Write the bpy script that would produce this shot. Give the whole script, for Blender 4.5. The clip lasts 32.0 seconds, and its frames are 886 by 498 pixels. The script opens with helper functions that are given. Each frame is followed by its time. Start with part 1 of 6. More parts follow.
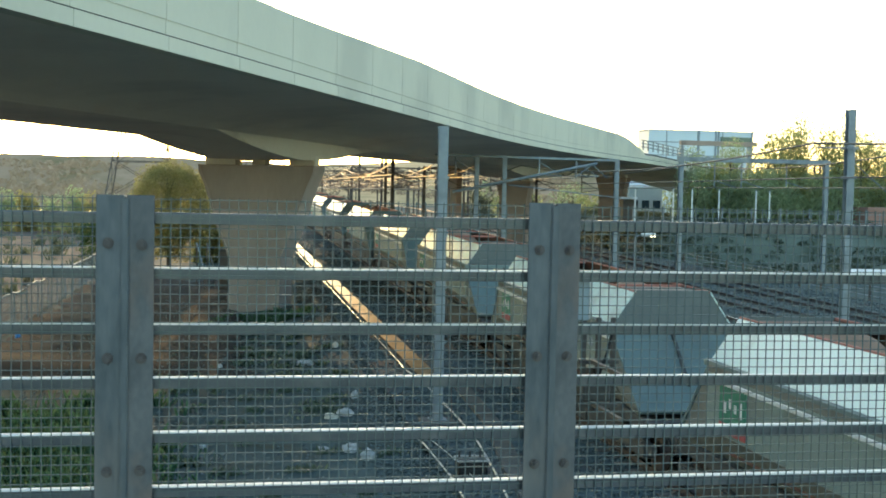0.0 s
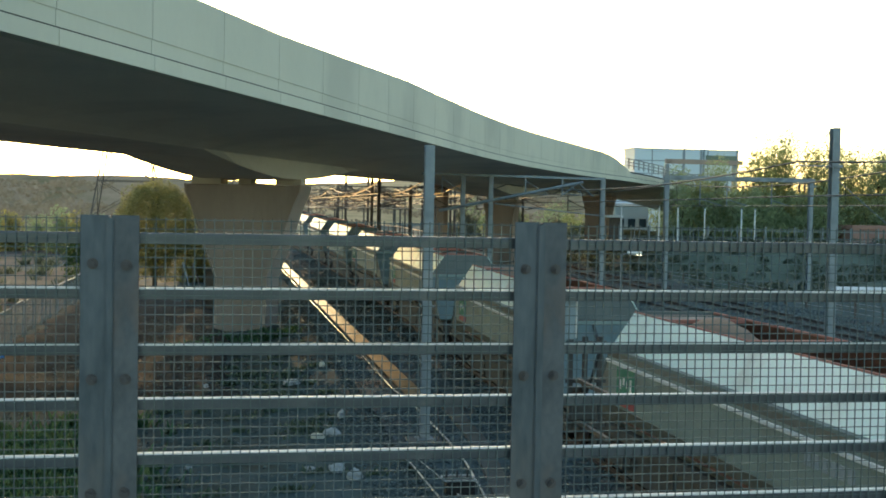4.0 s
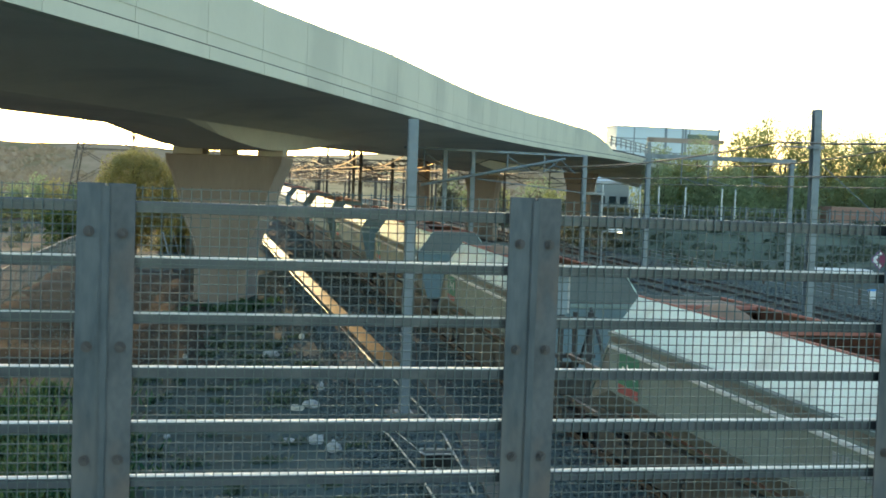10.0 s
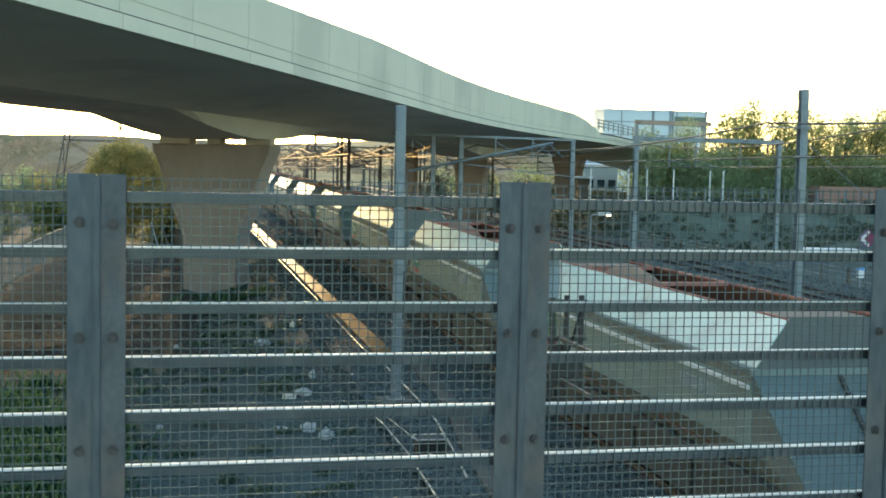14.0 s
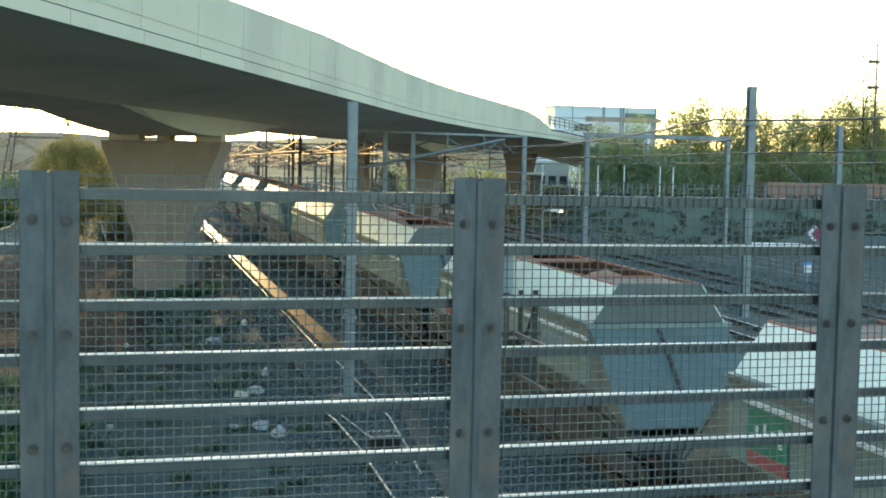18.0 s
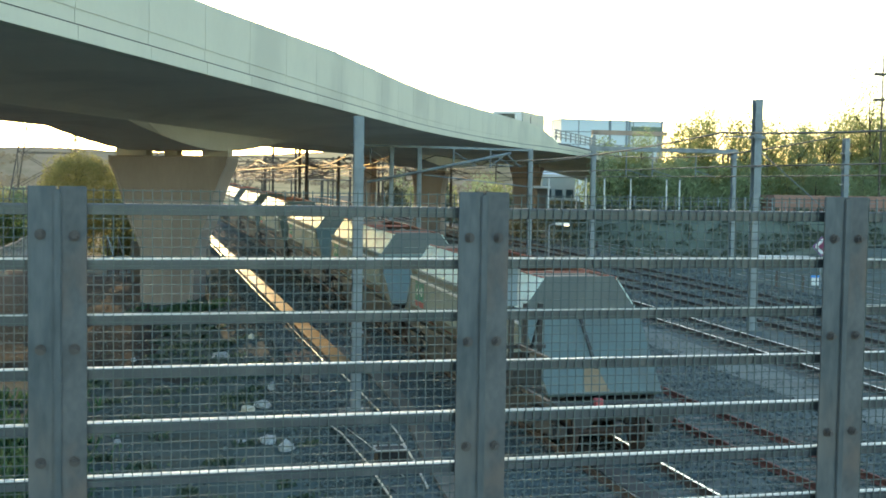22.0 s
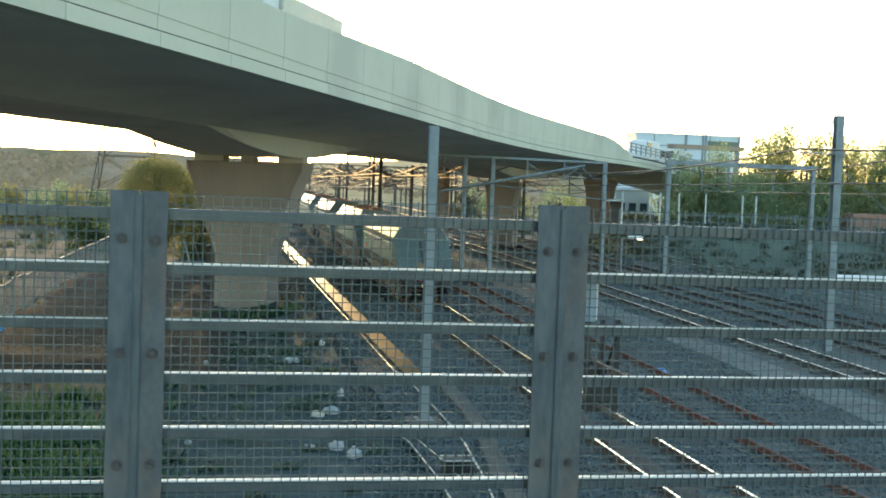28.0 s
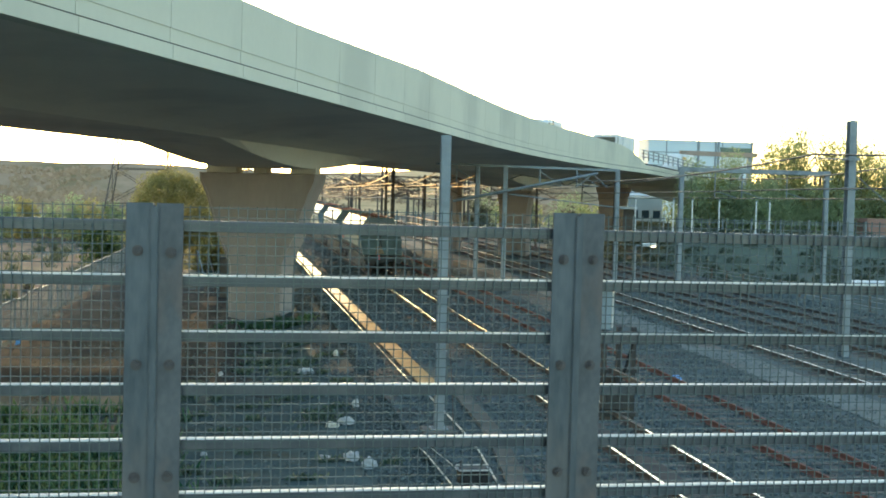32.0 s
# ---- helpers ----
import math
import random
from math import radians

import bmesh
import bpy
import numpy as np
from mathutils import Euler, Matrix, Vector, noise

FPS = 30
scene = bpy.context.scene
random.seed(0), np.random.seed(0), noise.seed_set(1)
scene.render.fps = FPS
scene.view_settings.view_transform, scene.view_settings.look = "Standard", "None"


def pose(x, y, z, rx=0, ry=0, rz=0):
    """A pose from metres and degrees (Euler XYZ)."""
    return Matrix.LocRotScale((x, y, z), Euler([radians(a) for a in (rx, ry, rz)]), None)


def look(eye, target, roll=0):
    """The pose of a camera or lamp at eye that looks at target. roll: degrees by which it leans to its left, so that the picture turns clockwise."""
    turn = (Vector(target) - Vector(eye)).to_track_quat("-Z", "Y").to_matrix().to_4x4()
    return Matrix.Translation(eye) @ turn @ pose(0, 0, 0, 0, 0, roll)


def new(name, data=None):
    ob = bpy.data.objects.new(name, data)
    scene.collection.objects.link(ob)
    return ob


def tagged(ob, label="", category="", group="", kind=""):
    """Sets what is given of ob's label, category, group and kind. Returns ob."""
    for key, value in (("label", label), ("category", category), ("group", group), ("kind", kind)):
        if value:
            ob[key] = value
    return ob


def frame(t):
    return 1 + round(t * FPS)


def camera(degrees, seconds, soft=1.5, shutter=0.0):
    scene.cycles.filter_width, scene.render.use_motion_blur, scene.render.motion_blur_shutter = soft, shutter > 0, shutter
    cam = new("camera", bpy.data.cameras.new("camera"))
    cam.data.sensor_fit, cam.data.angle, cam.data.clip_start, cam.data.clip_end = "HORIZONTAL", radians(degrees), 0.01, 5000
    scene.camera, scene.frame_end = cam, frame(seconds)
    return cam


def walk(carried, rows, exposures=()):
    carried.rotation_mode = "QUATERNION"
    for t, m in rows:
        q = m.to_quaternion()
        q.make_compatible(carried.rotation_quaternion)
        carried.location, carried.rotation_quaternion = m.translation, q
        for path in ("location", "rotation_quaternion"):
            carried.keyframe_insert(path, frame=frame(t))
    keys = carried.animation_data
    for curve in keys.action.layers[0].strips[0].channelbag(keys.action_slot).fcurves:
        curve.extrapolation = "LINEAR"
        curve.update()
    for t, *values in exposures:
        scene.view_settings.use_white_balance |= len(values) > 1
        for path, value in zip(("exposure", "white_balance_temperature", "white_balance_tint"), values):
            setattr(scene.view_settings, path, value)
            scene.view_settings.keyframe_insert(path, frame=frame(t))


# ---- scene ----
cam = camera(40.8, 32.0, 1.8)

PATH = [
    (0, (0.003, -0.05, 5.746), (0.344, 1.918, 5.651), 1.2),
    (0.5, (0.003, -0.044, 5.744), (0.343, 1.925, 5.664), 1.5),
    (1, (0.004, -0.048, 5.744), (0.366, 1.918, 5.674), 1.2),
    (1.5, (0.003, -0.05, 5.746), (0.365, 1.916, 5.681), 1.0),
    (2, (0.006, -0.046, 5.745), (0.368, 1.921, 5.687), 1.3),
    (2.5, (0.007, -0.04, 5.745), (0.366, 1.926, 5.684), 0.9),
    (4.5, (0.003, -0.052, 5.748), (0.371, 1.913, 5.683), 1.3),
    (5, (-0.008, -0.059, 5.748), (0.374, 1.903, 5.665), 2.1),
    (5.5, (-0.019, -0.049, 5.746), (0.384, 1.908, 5.647), 2.2),
    (6, (-0.029, -0.042, 5.747), (0.391, 1.91, 5.64), 2.0),
    (6.5, (-0.03, -0.048, 5.748), (0.379, 1.907, 5.648), 1.9),
    (7, (-0.033, -0.054, 5.75), (0.37, 1.903, 5.656), 2.1),
    (7.5, (-0.033, -0.058, 5.75), (0.363, 1.901, 5.663), 1.9),
    (8, (-0.034, -0.051, 5.748), (0.359, 1.907, 5.649), 1.9),
    (8.5, (-0.035, -0.048, 5.748), (0.354, 1.911, 5.649), 2.0),
    (9, (-0.036, -0.053, 5.747), (0.357, 1.906, 5.648), 2.1),
    (9.5, (-0.038, -0.056, 5.746), (0.359, 1.902, 5.644), 2.2),
    (10, (-0.038, -0.055, 5.745), (0.358, 1.902, 5.64), 2.1),
    (10.5, (-0.037, -0.056, 5.746), (0.355, 1.902, 5.632), 1.6),
    (11, (-0.038, -0.057, 5.745), (0.35, 1.902, 5.638), 1.4),
    (11.5, (-0.038, -0.058, 5.745), (0.348, 1.901, 5.635), 1.2),
    (12, (-0.038, -0.058, 5.744), (0.35, 1.9, 5.627), 1.2),
    (12.5, (-0.04, -0.062, 5.746), (0.374, 1.892, 5.636), 1.3),
    (13, (-0.041, -0.061, 5.746), (0.373, 1.893, 5.64), 0.9),
    (13.5, (-0.045, -0.067, 5.745), (0.37, 1.887, 5.631), 1.2),
    (14, (-0.044, -0.063, 5.744), (0.37, 1.89, 5.616), 1.2),
    (14.5, (-0.045, -0.065, 5.744), (0.381, 1.884, 5.614), 0.8),
    (16.5, (-0.044, -0.07, 5.745), (0.395, 1.877, 5.617), 0.3),
    (17, (-0.046, -0.076, 5.744), (0.4, 1.87, 5.618), 0.3),
    (17.5, (-0.047, -0.085, 5.748), (0.424, 1.856, 5.641), 1.0),
    (18, (-0.056, -0.08, 5.742), (0.436, 1.854, 5.61), 1.1),
    (18.5, (-0.066, -0.072, 5.74), (0.401, 1.868, 5.607), 1.3),
    (19, (-0.063, -0.065, 5.74), (0.376, 1.881, 5.605), 1.7),
    (19.5, (-0.064, -0.072, 5.738), (0.378, 1.873, 5.591), 1.7),
    (20, (-0.068, -0.075, 5.737), (0.371, 1.87, 5.585), 1.5),
    (20.5, (-0.067, -0.08, 5.738), (0.388, 1.863, 5.603), 1.6),
    (21, (-0.063, -0.092, 5.741), (0.404, 1.849, 5.621), 1.7),
    (21.5, (-0.063, -0.096, 5.739), (0.411, 1.843, 5.617), 1.4),
    (22, (-0.056, -0.104, 5.743), (0.425, 1.834, 5.634), 0.9),
    (22.5, (-0.053, -0.098, 5.743), (0.416, 1.843, 5.642), 1.5),
    (23, (-0.052, -0.09, 5.743), (0.397, 1.856, 5.632), 1.4),
    (23.5, (-0.052, -0.086, 5.743), (0.391, 1.861, 5.631), 1.3),
    (24, (-0.052, -0.085, 5.743), (0.383, 1.864, 5.634), 1.9),
    (24.5, (-0.055, -0.08, 5.742), (0.376, 1.869, 5.619), 2.2),
    (25, (-0.058, -0.075, 5.741), (0.364, 1.876, 5.61), 2.2),
    (25.5, (-0.058, -0.075, 5.743), (0.355, 1.878, 5.628), 2.1),
    (27.5, (-0.07, -0.073, 5.747), (0.301, 1.89, 5.658), 2.5),
    (28, (-0.068, -0.069, 5.747), (0.296, 1.895, 5.652), 2.1),
    (28.5, (-0.069, -0.066, 5.746), (0.288, 1.899, 5.646), 2.0),
    (29, (-0.068, -0.072, 5.748), (0.283, 1.895, 5.655), 1.8),
    (29.5, (-0.068, -0.074, 5.748), (0.277, 1.895, 5.663), 2.0),
    (30, (-0.067, -0.073, 5.745), (0.269, 1.897, 5.658), 1.4),
    (30.5, (-0.07, -0.069, 5.747), (0.262, 1.901, 5.658), 1.4),
    (31, (-0.071, -0.067, 5.746), (0.26, 1.903, 5.655), 1.8),
    (31.5, (-0.071, -0.067, 5.746), (0.266, 1.902, 5.659), 1.6),
    (32, (-0.073, -0.066, 5.746), (0.269, 1.903, 5.666), 1.5),
]
EXPOSURE = [(0, 0.15), (1, 0.08), (2, -0.15), (4, -0.4), (5, -0.52), (6, -0.35), (7.5, -0.15), (9, -0.02), (13, 0.08), (17, 0.2), (19, 0.25), (21, 0.28), (24, 0.12), (25, 0.18), (28, 0.15), (32, 0.15)]
walk(cam, [(t, look(eye, target, roll)) for t, eye, target, roll in PATH], [(t, 1.79 + e, 6250, 1) for t, e in EXPOSURE])

# world, sun, exposure
SUN_AZ, SUN_EL = 0.2, 8.7      # degrees: azimuth from the tracks' direction to the right, elevation
world = bpy.data.worlds.new("sky")
scene.world = world
world.use_nodes = True
wn = world.node_tree
sky = wn.nodes.new("ShaderNodeTexSky")
sky.sky_type, sky.sun_disc = "NISHITA", False
sky.sun_elevation, sky.sun_rotation = radians(SUN_EL), radians(SUN_AZ)
sky.air_density, sky.dust_density, sky.ozone_density = 1.0, 1.0, 1.0
wn.links.new(sky.outputs[0], wn.nodes["Background"].inputs[0])
wn.nodes["Background"].inputs[1].default_value = 0.15
sun = new("sun", bpy.data.lights.new("sun", "SUN"))
sun.data.energy, sun.data.angle, sun.data.color = 0.72, radians(0.5), (1.0, 0.60, 0.27)
sun.matrix_world = look((0, 0, 0), (-math.sin(radians(SUN_AZ)), -math.cos(radians(SUN_AZ)), -math.tan(radians(SUN_EL))))

# ---- materials ----


def mat(name, c1, c2=None, rough=0.7, metal=0.0, scale=3.0, fine=40.0, bump=0.15, stain=None, stain_scale=0.6, spread=0.5, random_tint=0.0, glow=0.0, stretch=(1, 1, 1), island=0.0, depth=0.02, spec=0.5):
    """A surface of two colours mixed by noise at two sizes, with stains, relief and uneven gloss."""
    m = bpy.data.materials.new(name)
    m.use_nodes = True
    nt = m.node_tree
    N, L = nt.nodes, nt.links
    b = N["Principled BSDF"]
    c2 = c2 or tuple(v * 0.7 for v in c1)
    co = N.new("ShaderNodeTexCoord")
    mp = N.new("ShaderNodeMapping")
    mp.inputs["Scale"].default_value = stretch
    L.new(co.outputs["Object"], mp.inputs[0])
    big, small = N.new("ShaderNodeTexNoise"), N.new("ShaderNodeTexNoise")
    big.inputs["Scale"].default_value, big.inputs["Detail"].default_value = scale, 5
    small.inputs["Scale"].default_value, small.inputs["Detail"].default_value = fine, 3
    for n in (big, small):
        L.new(mp.outputs[0], n.inputs["Vector"])
    add = N.new("ShaderNodeMath")
    add.operation = "MULTIPLY_ADD"
    L.new(small.outputs[0], add.inputs[0])
    add.inputs[1].default_value = 0.45
    L.new(big.outputs[0], add.inputs[2])
    rng = N.new("ShaderNodeMapRange")
    L.new(add.outputs[0], rng.inputs[0])
    rng.inputs[1].default_value, rng.inputs[2].default_value = 0.72 - spread / 2, 0.72 + spread / 2
    mix = N.new("ShaderNodeMix")
    mix.data_type = "RGBA"
    L.new(rng.outputs[0], mix.inputs[0])
    mix.inputs[6].default_value, mix.inputs[7].default_value = (*c1, 1), (*c2, 1)
    out = mix.outputs[2]
    if stain:
        st = N.new("ShaderNodeTexNoise")
        st.inputs["Scale"].default_value, st.inputs["Detail"].default_value = stain_scale, 7
        L.new(mp.outputs[0], st.inputs["Vector"])
        r2 = N.new("ShaderNodeMapRange")
        L.new(st.outputs[0], r2.inputs[0])
        r2.inputs[1].default_value, r2.inputs[2].default_value = 0.52, 0.68
        m2 = N.new("ShaderNodeMix")
        m2.data_type = "RGBA"
        L.new(r2.outputs[0], m2.inputs[0])
        L.new(out, m2.inputs[6])
        m2.inputs[7].default_value = (*stain, 1)
        out = m2.outputs[2]
    if random_tint or island:
        if island:
            geo = N.new("ShaderNodeNewGeometry")
            rv = geo.outputs["Random Per Island"]
        else:
            info = N.new("ShaderNodeObjectInfo")
            rv = info.outputs["Random"]
        r3 = N.new("ShaderNodeMapRange")
        L.new(rv, r3.inputs[0])
        a = island or random_tint
        r3.inputs[3].default_value, r3.inputs[4].default_value = 1 - a, 1 + a
        hs = N.new("ShaderNodeHueSaturation")
        L.new(r3.outputs[0], hs.inputs["Value"])
        L.new(out, hs.inputs["Color"])
        out = hs.outputs[0]
    L.new(out, b.inputs["Base Color"])
    rr = N.new("ShaderNodeMapRange")
    L.new(big.outputs[0], rr.inputs[0])
    rr.inputs[3].default_value, rr.inputs[4].default_value = max(0.02, rough - 0.12), min(1.0, rough + 0.12)
    L.new(rr.outputs[0], b.inputs["Roughness"])
    b.inputs["Metallic"].default_value = metal
    b.inputs["Specular IOR Level"].default_value = spec
    if bump:
        bp = N.new("ShaderNodeBump")
        bp.inputs["Strength"].default_value, bp.inputs["Distance"].default_value = bump, depth
        L.new(add.outputs[0], bp.inputs["Height"])
        L.new(bp.outputs[0], b.inputs["Normal"])
    if glow:
        L.new(out, b.inputs["Emission Color"])
        b.inputs["Emission Strength"].default_value = glow
    return m


def leaf_mat(name, c1, c2):
    m = bpy.data.materials.new(name)
    m.use_nodes = True
    nt = m.node_tree
    N, L = nt.nodes, nt.links
    geo, ramp = N.new("ShaderNodeNewGeometry"), N.new("ShaderNodeMix")
    ramp.data_type = "RGBA"
    ramp.inputs[6].default_value, ramp.inputs[7].default_value = (*c1, 1), (*c2, 1)
    L.new(geo.outputs["Random Per Island"], ramp.inputs[0])
    b = N["Principled BSDF"]
    L.new(ramp.outputs[2], b.inputs["Base Color"])
    b.inputs["Roughness"].default_value = 0.6
    tr, ms = N.new("ShaderNodeBsdfTranslucent"), N.new("ShaderNodeMixShader")
    L.new(ramp.outputs[2], tr.inputs[0])
    ms.inputs[0].default_value = 0.6
    L.new(b.outputs[0], ms.inputs[1])
    L.new(tr.outputs[0], ms.inputs[2])
    L.new(ms.outputs[0], N["Material Output"].inputs[0])
    return m


GALV = mat("galvanised_steel", (0.072, 0.084, 0.096), (0.10, 0.112, 0.126), 0.32, 0.75, 9, 120, 0.12, (0.14, 0.15, 0.16), 5, depth=0.002)
GALV_POST = mat("weathered_galvanised_post", (0.048, 0.062, 0.072), (0.105, 0.119, 0.128), 0.55, 0.25, 11, 60, 0.4, (0.128, 0.12, 0.113), 6.0, spread=0.4, depth=0.002, stretch=(1, 1, 0.3))
GALV_BROWN = mat("brown_stained_galvanised_post", (0.057, 0.064, 0.07), (0.11, 0.116, 0.12), 0.58, 0.2, 10, 60, 0.4, (0.125, 0.102, 0.09), 7.0, spread=0.4, depth=0.002, stretch=(1, 1, 0.6))
# pale colour paints the skylight on the rail tops
GALV_HIGHLIGHT = mat("rail_top_sky_highlight", (0.68, 0.69, 0.66), (0.58, 0.59, 0.565), 0.45, 0.2, 14, 120, 0.1, (0.48, 0.49, 0.47), 8, depth=0.001)
BOLT = mat("dark_bolt_steel", (0.068, 0.062, 0.06), (0.10, 0.09, 0.085), 0.65, 0.3, 40, 200, 0.1, depth=0.001)
RUSTRING = mat("rusty_washer", (0.092, 0.080, 0.074), (0.076, 0.068, 0.064), 0.75, 0.1, 60, 300, 0.1, depth=0.001)
WIRE = mat("mesh_wire", (0.072, 0.098, 0.10), (0.105, 0.132, 0.132), 0.55, 0.4, 20, 200, 0)
CONC = mat("pale_concrete", (0.72, 0.695, 0.56), (0.672, 0.65, 0.525), 0.82, 0, 0.35, 6, 0.1, (0.585, 0.57, 0.465), 0.22, random_tint=0.03, stretch=(1, 1, 0.7))
CONC_DARK = mat("soffit_concrete", (0.80, 0.745, 0.64), (0.74, 0.685, 0.59), 0.85, 0, 0.3, 6, 0.1, (0.66, 0.61, 0.53), 0.2)
PIERC = mat("pier_concrete", (0.45, 0.375, 0.33), (0.38, 0.317, 0.275), 0.85, 0, 0.5, 8, 0.1, (0.33, 0.27, 0.235), 0.3, stretch=(1, 1, 0.3))
JOINT = mat("dark_joint", (0.05, 0.05, 0.043), None, 0.9)
GROUND = mat("trodden_earth", (0.098, 0.132, 0.13), (0.077, 0.103, 0.10), 0.95, 0, 0.6, 9, 0.35, (0.088, 0.097, 0.078), 0.7, spread=0.4, depth=0.03, spec=0.03)
SOIL = mat("reddish_bare_soil", (0.074, 0.072, 0.068), (0.058, 0.057, 0.054), 0.95, 0, 0.4, 8, 0.4, (0.08, 0.074, 0.066), 0.3, depth=0.03, spec=0.03)
GRASS = mat("rough_grass_bank", (0.15, 0.18, 0.145), (0.10, 0.12, 0.09), 0.95, 0, 0.4, 7, 0.5, (0.14, 0.14, 0.125), 0.25, depth=0.1, spec=0.03)
SCRUB = mat("dry_scrub_land", (0.165, 0.135, 0.115), (0.11, 0.092, 0.078), 0.95, 0, 0.12, 1.2, 0.4, (0.20, 0.165, 0.115), 0.07, spread=0.4, depth=0.1, spec=0.03, stretch=(0.3, 1, 1))
BALLAST = mat("grey_ballast", (0.108, 0.141, 0.145), (0.080, 0.106, 0.109), 0.9, 0, 3.0, 22, 0.55, (0.11, 0.10, 0.09), 0.5, spread=0.35, depth=0.05, spec=0.06)
DUST = mat("spilt_brown_dust", (0.13, 0.117, 0.104), (0.092, 0.086, 0.079), 0.95, 0, 2.0, 20, 0.4, (0.10, 0.105, 0.10), 1.2, spec=0.03)
PATHM = mat("pale_cinder_path", (0.188, 0.217, 0.21), (0.142, 0.168, 0.161), 0.9, 0, 0.8, 15, 0.4, (0.15, 0.14, 0.13), 0.3, spec=0.05)
# two lid colours: shade put into the first, golden sunlight into the second
SHADE_LIDS = mat("rough_shaded_trough_lid", (0.165, 0.16, 0.142), (0.125, 0.125, 0.113), 0.9, 0, 1.5, 20, 0.3, (0.085, 0.085, 0.075), 0.8, random_tint=0.15, depth=0.004, spec=0.05)
SUN_LIDS = mat("smooth_sunlit_trough_lid", (0.30, 0.175, 0.07), (0.22, 0.13, 0.055), 0.38, 0, 1.5, 20, 0.1, (0.05, 0.053, 0.051), 0.8, random_tint=0.1, depth=0.002, spec=0.2)
PALECABLE = mat("pale_weathered_conduit", (0.38, 0.40, 0.38), (0.28, 0.30, 0.29), 0.5, 0, 4, 40, 0.05)
RAILTOP = mat("polished_rail_head", (0.62, 0.62, 0.60), (0.5, 0.5, 0.48), 0.2, 1.0, 5, 60, 0.02)
RAILDARK = mat("dark_dull_rail", (0.075, 0.07, 0.067), (0.055, 0.052, 0.05), 0.85, 0.1, 4, 50, 0.2)
RAILMID = mat("part_worn_rail_head", (0.55, 0.56, 0.55), (0.44, 0.45, 0.44), 0.35, 0.7, 5, 60, 0.02)
RAILRUST = mat("rusty_rail", (0.085, 0.058, 0.048), (0.06, 0.044, 0.038), 0.85, 0.1, 4, 50, 0.3)
RAILRED = mat("red_rusted_rail", (0.165, 0.062, 0.05), (0.11, 0.05, 0.042), 0.85, 0.1, 4, 50, 0.3)
SLEEPER = mat("concrete_sleeper", (0.18, 0.17, 0.155), (0.12, 0.115, 0.105), 0.9, 0, 3, 30, 0.3, random_tint=0.2, spec=0.08)
MAST = mat("galvanised_mast", (0.27, 0.31, 0.33), (0.20, 0.23, 0.25), 0.55, 0.3, 3, 40, 0.1, (0.16, 0.18, 0.19), 1.0)
MASTD = mat("dark_steel_mast", (0.13, 0.105, 0.085), (0.09, 0.075, 0.062), 0.7, 0.2, 3, 40, 0.1)
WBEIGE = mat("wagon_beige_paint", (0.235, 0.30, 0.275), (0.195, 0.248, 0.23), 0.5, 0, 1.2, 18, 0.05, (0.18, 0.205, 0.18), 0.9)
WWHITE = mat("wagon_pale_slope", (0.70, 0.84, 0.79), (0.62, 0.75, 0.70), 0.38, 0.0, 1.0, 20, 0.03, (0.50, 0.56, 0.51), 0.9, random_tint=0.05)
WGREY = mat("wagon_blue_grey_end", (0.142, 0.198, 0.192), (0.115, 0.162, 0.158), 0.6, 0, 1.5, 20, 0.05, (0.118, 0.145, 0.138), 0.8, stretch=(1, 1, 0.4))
WDARK = mat("wagon_underframe", (0.052, 0.055, 0.055), (0.080, 0.078, 0.073), 0.8, 0.1, 4, 30, 0.2)
WBROWN = mat("wagon_dusty_sill", (0.205, 0.205, 0.178), (0.15, 0.148, 0.13), 0.75, 0, 2, 25, 0.1, (0.12, 0.11, 0.09), 1.0)
WRUST = mat("rusty_hopper_lining", (0.28, 0.12, 0.07), (0.17, 0.085, 0.055), 0.85, 0, 2, 30, 0.3, (0.10, 0.07, 0.05), 1.2)
LOAD = mat("aggregate_load", (0.33, 0.21, 0.135), (0.22, 0.145, 0.10), 0.95, 0, 3, 30, 0.8, depth=0.04)
WRUSTY = mat("dusty_rust_plate", (0.20, 0.155, 0.125), (0.145, 0.12, 0.10), 0.85, 0, 2, 25, 0.15, (0.23, 0.12, 0.075), 1.2)
GREEN = mat("green_panel", (0.02, 0.22, 0.14), (0.02, 0.18, 0.11), 0.5, 0, 4, 40, 0.02)
RED = mat("red_panel", (0.44, 0.085, 0.09), (0.36, 0.07, 0.075), 0.5, 0, 4, 40, 0.02)
RUSTPATCH = mat("tan_rust_patch", (0.32, 0.24, 0.15), (0.24, 0.17, 0.10), 0.8, 0, 5, 40, 0.1)
WHITE = mat("white_paint", (0.78, 0.79, 0.78), (0.68, 0.69, 0.68), 0.5, 0, 2, 30, 0.02)
BARK = mat("bark", (0.10, 0.075, 0.05), (0.06, 0.05, 0.035), 0.9, 0, 6, 40, 0.6)
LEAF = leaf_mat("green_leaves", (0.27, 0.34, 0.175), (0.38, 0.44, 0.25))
# sunlight through the leaves is partly put in as a yellower colour
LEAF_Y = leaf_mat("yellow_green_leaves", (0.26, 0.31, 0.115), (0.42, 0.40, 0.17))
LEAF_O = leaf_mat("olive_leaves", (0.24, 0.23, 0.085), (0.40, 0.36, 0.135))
WEED_LOW = leaf_mat("dusty_low_weeds", (0.06, 0.11, 0.08), (0.115, 0.15, 0.105))
LEAF_M = leaf_mat("muted_grey_leaves", (0.12, 0.135, 0.09), (0.20, 0.205, 0.14))
LEAF_D = leaf_mat("dark_leaves", (0.05, 0.085, 0.025), (0.09, 0.13, 0.04))
WEED = leaf_mat("weed_leaves", (0.035, 0.105, 0.058), (0.085, 0.15, 0.075))
